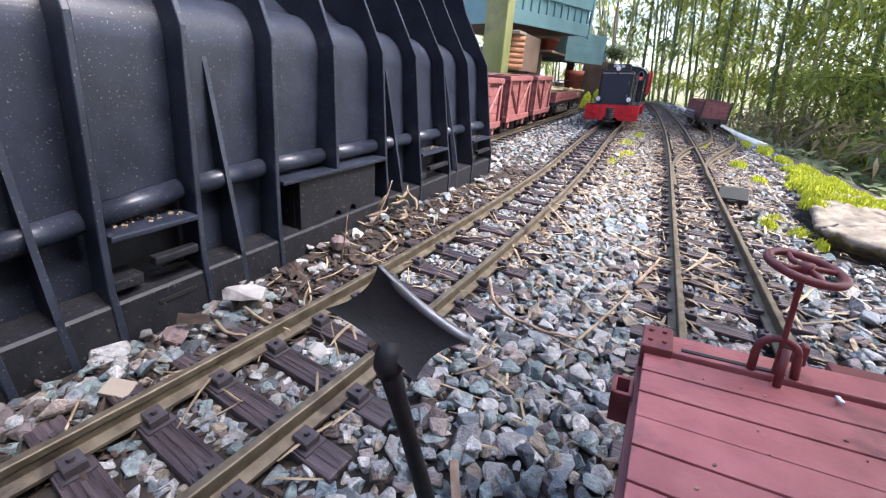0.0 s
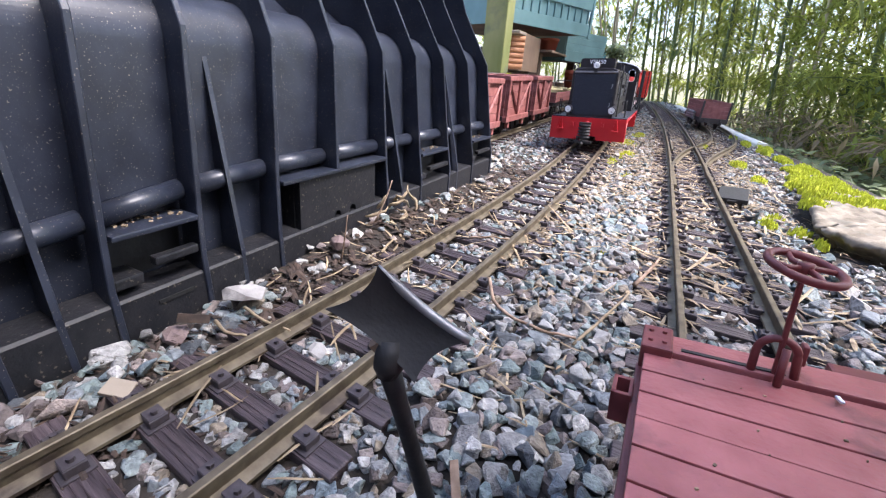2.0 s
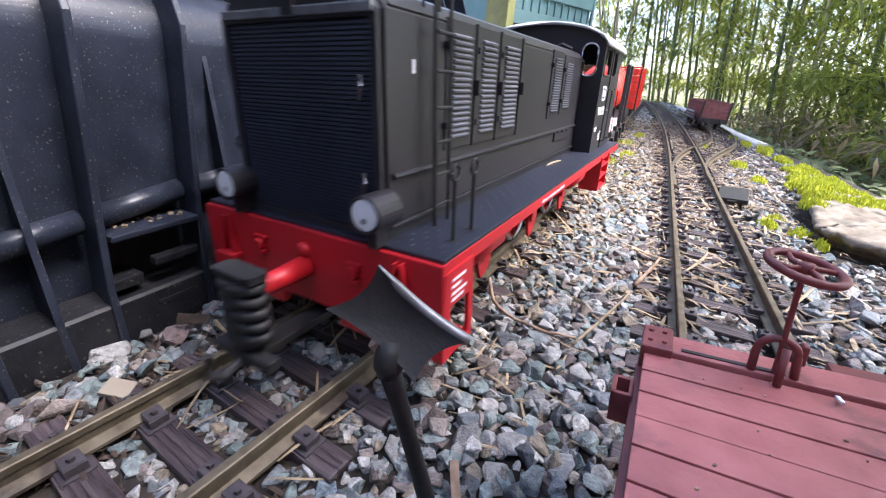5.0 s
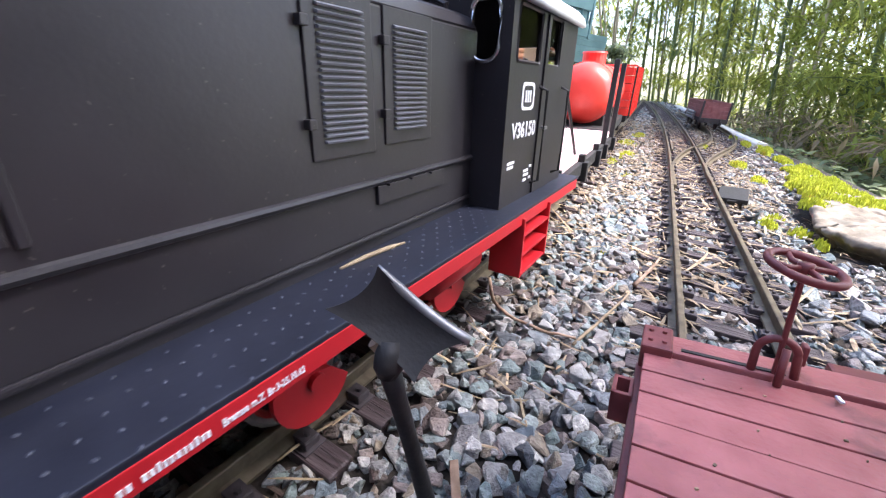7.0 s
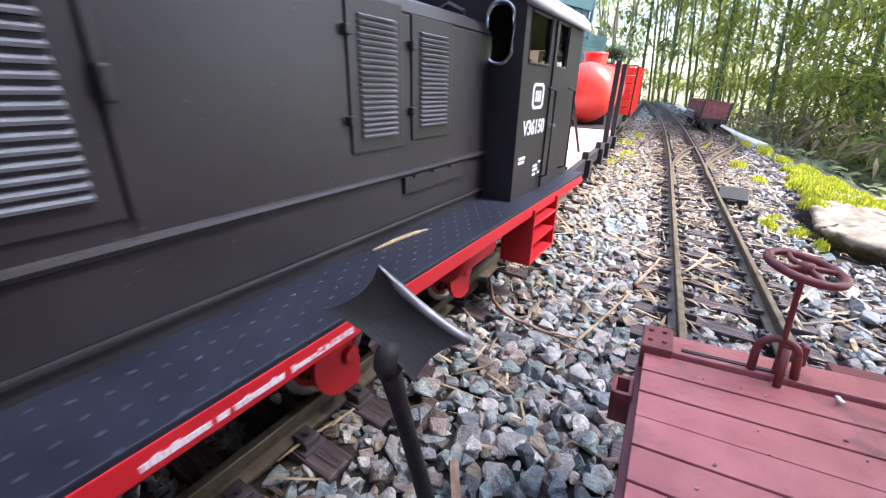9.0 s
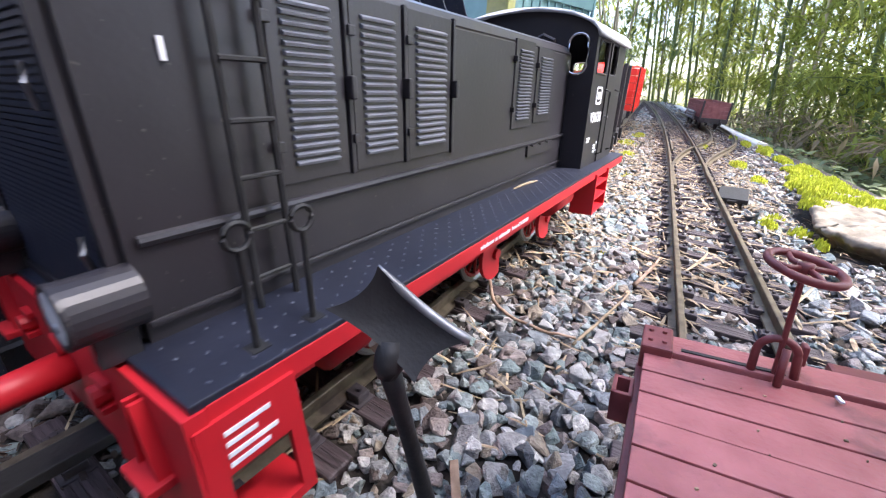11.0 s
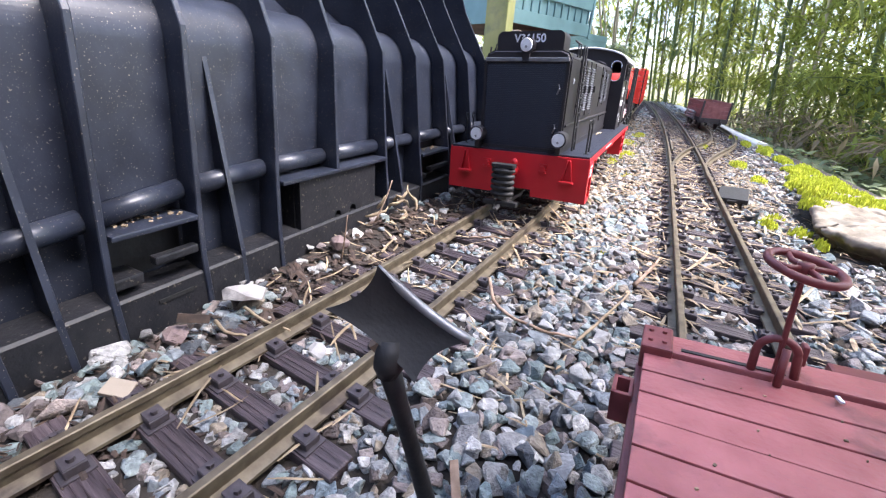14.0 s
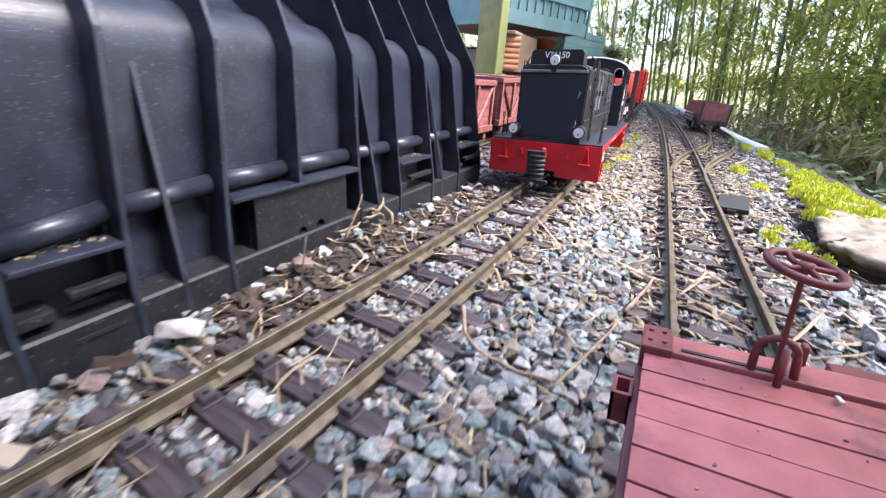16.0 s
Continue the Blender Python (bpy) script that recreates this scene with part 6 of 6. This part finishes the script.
undergrowth("climber", "grey-green leafy plant on the planter's end", "plant", 40, lambda r: (r.uniform(-0.26, -0.19), r.uniform(1.95, 2.1), 0.20 + 0.04 * r.random()), 58, M_IVY, (0.02, 0.04), 0.5, 0.015, 6)


# ---- gravel, last ----
def worn_rock(seed, n, flat):
    """A broken stone about 1 across with its edges knocked off."""
    bm = rock_mesh(seed, n, flat)
    bmesh.ops.dissolve_limit(bm, angle_limit=radians(24), verts=bm.verts, edges=bm.edges)
    bmesh.ops.bevel(bm, geom=list(bm.edges), offset=0.055, segments=1, affect="EDGES", clamp_overlap=True)
    bmesh.ops.triangulate(bm, faces=bm.faces)
    return bm


def on_sleeper(x, y):
    """Whether a stone there would lie on a sleeper of the two near tracks."""
    for line, rows in ((line_1, SLEEPERS_1), (line_2, SLEEPERS_2)):
        if abs(x - line(y)) < 0.045 and y < 0.95:
            if min(abs(y - q) for q in rows) < 0.0068:
                return True
    return False


def gravel():
    rng = np.random.default_rng(7)
    shapes = [arrays(worn_rock(100 + i, 9 + i % 4, 0.52 + 0.06 * (i % 6))) for i in range(20)]
    plain = [arrays(rock_mesh(300 + i, 9 + i % 3, 0.50 + 0.05 * (i % 6))) for i in range(18)]
    zones = [(-0.176, -0.066, -0.06, 0.42, 0.0058, 0.0068), (-0.160, 0.06, -0.06, 0.42, 0.0064, 0.0086), (-0.176, 0.33, -0.06, 0.60, 0.0057, 0.0084), (-0.176, 0.33, -0.06, 0.50, 0.0110, 0.0092), (-0.145, 0.105, -0.06, 0.62, 0.0066, 0.0060), (-0.62, 0.32, 0.60, 1.10, 0.0078, 0.0086), (-0.62, -0.176, 0.51, 0.60, 0.0080, 0.0088),
             (-0.60, 0.28, 1.10, 1.70, 0.0098, 0.0098), (-0.55, 0.22, 1.70, 2.72, 0.0140, 0.0135)]
    out_v, out_f, single, base = [], [], [], 0
    lines = [(line_1, -1, 3), (line_2, -1, 3), (line_3, 0.45, 2.5), (line_branch, 0.66, 1.9)]
    for zi, (x0, x1, y0, y1, step, size) in enumerate(zones):
        for y in np.arange(y0, y1, step):
            for x in np.arange(x0, x1, step):
                px, py = x + rng.uniform(-0.5, 0.5) * step, y + rng.uniform(-0.5, 0.5) * step
                if px > bed_edge(min(max(py, 0), 2.7)) - 0.016:
                    continue
                if px > 0.145 and 0.40 < py < 0.64 and px > 0.150 + 0.1 * max(0, py - 0.5):
                    continue
                if -0.178 < px < -0.130 and 0.07 < py < 0.55 and rng.random() < (0.50 if py < 0.13 else 0.88):
                    continue                       # the litter bank by the wall is mostly bare of stones
                if -0.180 < px < -0.128 and py <= 0.07 and rng.random() < 0.12:
                    continue
                if on_sleeper(px, py):
                    continue
                d = size * min(1.75, max(0.45, rng.lognormal(-0.12, 0.33)))
                z = ground_height(px, py) + rng.uniform(-0.0005, 0.0028)
                near = min(((abs(px - f(py)), f) for f, a, b in lines if a < py < b), key=lambda q: q[0])
                if near[0] < 0.047:
                    if abs(near[0] - GAUGE / 2) < 0.0046:
                        continue
                    if near[0] < 0.030 and rng.random() < 0.06:
                        continue
                    d = min(d, 0.0085) if zi < 7 else d * 0.75
                    z = BED + rise(py) + 0.0004 - 0.3 * max(0, d - 0.006) + rng.uniform(-0.001, 0.0012)
                    if near[1] is not line_1 and rng.random() < 0.25:
                        z += 0.0015
                elif zi in (1, 3):
                    z += 0.0025
                elif zi == 4:
                    continue
                k = int(rng.integers(len(plain)))
                e = Euler((rng.uniform(-0.5, 0.5), rng.uniform(-0.5, 0.5), rng.uniform(0, 6.28)))
                if -0.078 < px < 0.006 and 0.085 < py < 0.215 and len(single) < 300 and near[0] > 0.047:
                    single.append((k, px, py, z, d, e))
                    continue
                m = np.array(e.to_matrix()) * d
                v, f = (shapes if py < 0.42 else plain)[k]
                out_v.append(v @ m.T + (px, py, z))
                out_f.append(np.array(f, dtype=np.int32) + base)
                base += len(v)
    V, F = np.concatenate(out_v), np.concatenate(out_f)
    me = bpy.data.meshes.new("gravel")
    me.vertices.add(len(V)), me.loops.add(F.size), me.polygons.add(len(F))
    me.vertices.foreach_set("co", V.ravel().astype(np.float32))
    me.loops.foreach_set("vertex_index", F.ravel())
    me.polygons.foreach_set("loop_start", np.arange(0, F.size, 3, dtype=np.int32))
    me.update(calc_edges=True)
    me.shade_flat()
    me.materials.append(M_STONES)
    tagged(new("gravel", me), "blue-grey, white and brown crushed stone ballast", "gravel", kind="stuff")
    meshes = []
    for i, (v, f) in enumerate(shapes):
        m2 = bpy.data.meshes.new("stone")
        m2.from_pydata(v.tolist(), [], f)
        m2.materials.append(M_STONE)
        meshes.append(m2)
    for k, x, y, z, d, e in single:
        ob = new("stone", meshes[k])
        ob.parent = GROUND
        ob.matrix_basis = Matrix.LocRotScale((x, y, z), e, (d, d, d))


gravel()


# ---- what moves ----
# seconds, across, along, up, turn and lean of the locomotive's front
RUN = [(0.0, -0.1040, 1.109, 0.0129, -0.005, -0.045), (0.5, -0.1023, 1.020, 0.0110, -0.005, -0.045), (1.0, -0.1016, 0.925, 0.0092, -0.007, -0.045),
       (1.5, -0.1011, 0.832, 0.0070, -0.0090, -0.045), (2.0, -0.1010, 0.738, 0.0036, -0.0090, -0.045), (2.5, -0.1000, 0.634, 0.0012, -0.006, -0.045),
       (3.0, -0.0990, 0.525, 0.0, 0.002, -0.050), (3.5, -0.0980, 0.4235, 0.0, 0.012, -0.055), (4.0, -0.0960, 0.3040, -0.0004, 0.014, -0.053), (4.2, -0.0962, 0.2590, -0.0004, 0.015, -0.05),
       (4.7, -0.1000, 0.155, -0.0005, 0.035, -0.045), (5.3, -0.1090, 0.055, -0.0006, 0.060, -0.040), (6.3, -0.1209, -0.0460, -0.0008, 0.0810, -0.035), (6.5, -0.1215, -0.0600, -0.0009, 0.083, -0.043), (7.0, -0.1200, -0.0930, -0.0010, 0.081, -0.048), (7.4, -0.1193, -0.0988, -0.0010, 0.078, -0.048),
       (8.5, -0.1193, -0.0988, -0.0010, 0.078, -0.048), (9.0, -0.1210, -0.0770, -0.0012, 0.086, -0.050), (9.2, -0.1200, -0.0560, -0.0012, 0.088, -0.050),
       (10.2, -0.1150, 0.0000, -0.0014, 0.098, -0.055), (11.3, -0.1110, 0.0500, -0.0018, 0.105, -0.064), (11.5, -0.1107, 0.0667, -0.0016, 0.102, -0.065), (12.0, -0.1060, 0.1170, 0.0004, 0.070, -0.064),
       (12.5, -0.0983, 0.1630, 0.0020, 0.038, -0.062), (13.0, -0.0970, 0.2160, 0.0011, 0.017, -0.050), (13.2, -0.0982, 0.2440, 0.0008, 0.015, -0.047), (13.5, -0.0975, 0.2830, 0.0, 0.012, -0.044),
       (14.5, -0.0960, 0.3690, -0.0010, 0.002, -0.042), (15.0, -0.0964, 0.4104, -0.0014, 0.0, -0.040), (15.5, -0.0970, 0.4480, -0.0015, -0.004, -0.040), (16.0, -0.0976, 0.4750, -0.0015, -0.006, -0.040)]


def run_at(t):
    """How far along the locomotive's front is at t seconds."""
    for a, b in zip(RUN, RUN[1:]):
        if t <= b[0]:
            return a[2] + (b[2] - a[2]) * (t - a[0]) / (b[0] - a[0])
    return RUN[-1][2]


def trailing(behind):
    """Rows for a wagon whose front runs that far behind the locomotive's."""
    rows = []
    for t, x, y, z, turn, lean in RUN:
        s = y + behind
        p, q = Vector((line_1(s), s)), Vector((line_1(s + 0.25), s + 0.25))
        a = math.atan2(q.x - p.x, q.y - p.y)
        rows.append((t, pose(p.x, s, rise(s) + 0.0003, math.degrees(math.atan2(rise(s + 0.25) - rise(s), 0.25)), math.degrees(-0.04), -math.degrees(a))))
    return rows


def motions():
    walk(LOCO, [(t, pose(x, y, z, 0, math.degrees(lean), -math.degrees(turn))) for t, x, y, z, turn, lean in RUN])
    walk(DRY_TWIG, [(t, pose(x, y, z, 0, math.degrees(lean), -math.degrees(turn))) for t, x, y, z, turn, lean in RUN])
    walk(STAKES, trailing(0.370))
    walk(TANK, trailing(0.690))
    walk(OPEN, trailing(0.985))
    walk(FLAT, [(t, pose(0.0025 * go, 0.0309 * go, 0.0038 * go)) for t, go in STARTS])
    times = [i / 10 for i in range(161)]
    for w, side, s in LOCO_WHEELS:
        walk(w, [(t, pose(side * 0.0235, s, WHEEL_R, math.degrees((run_at(8.0) - run_at(t)) / WHEEL_R), 0, 0)) for t in times])


motions()
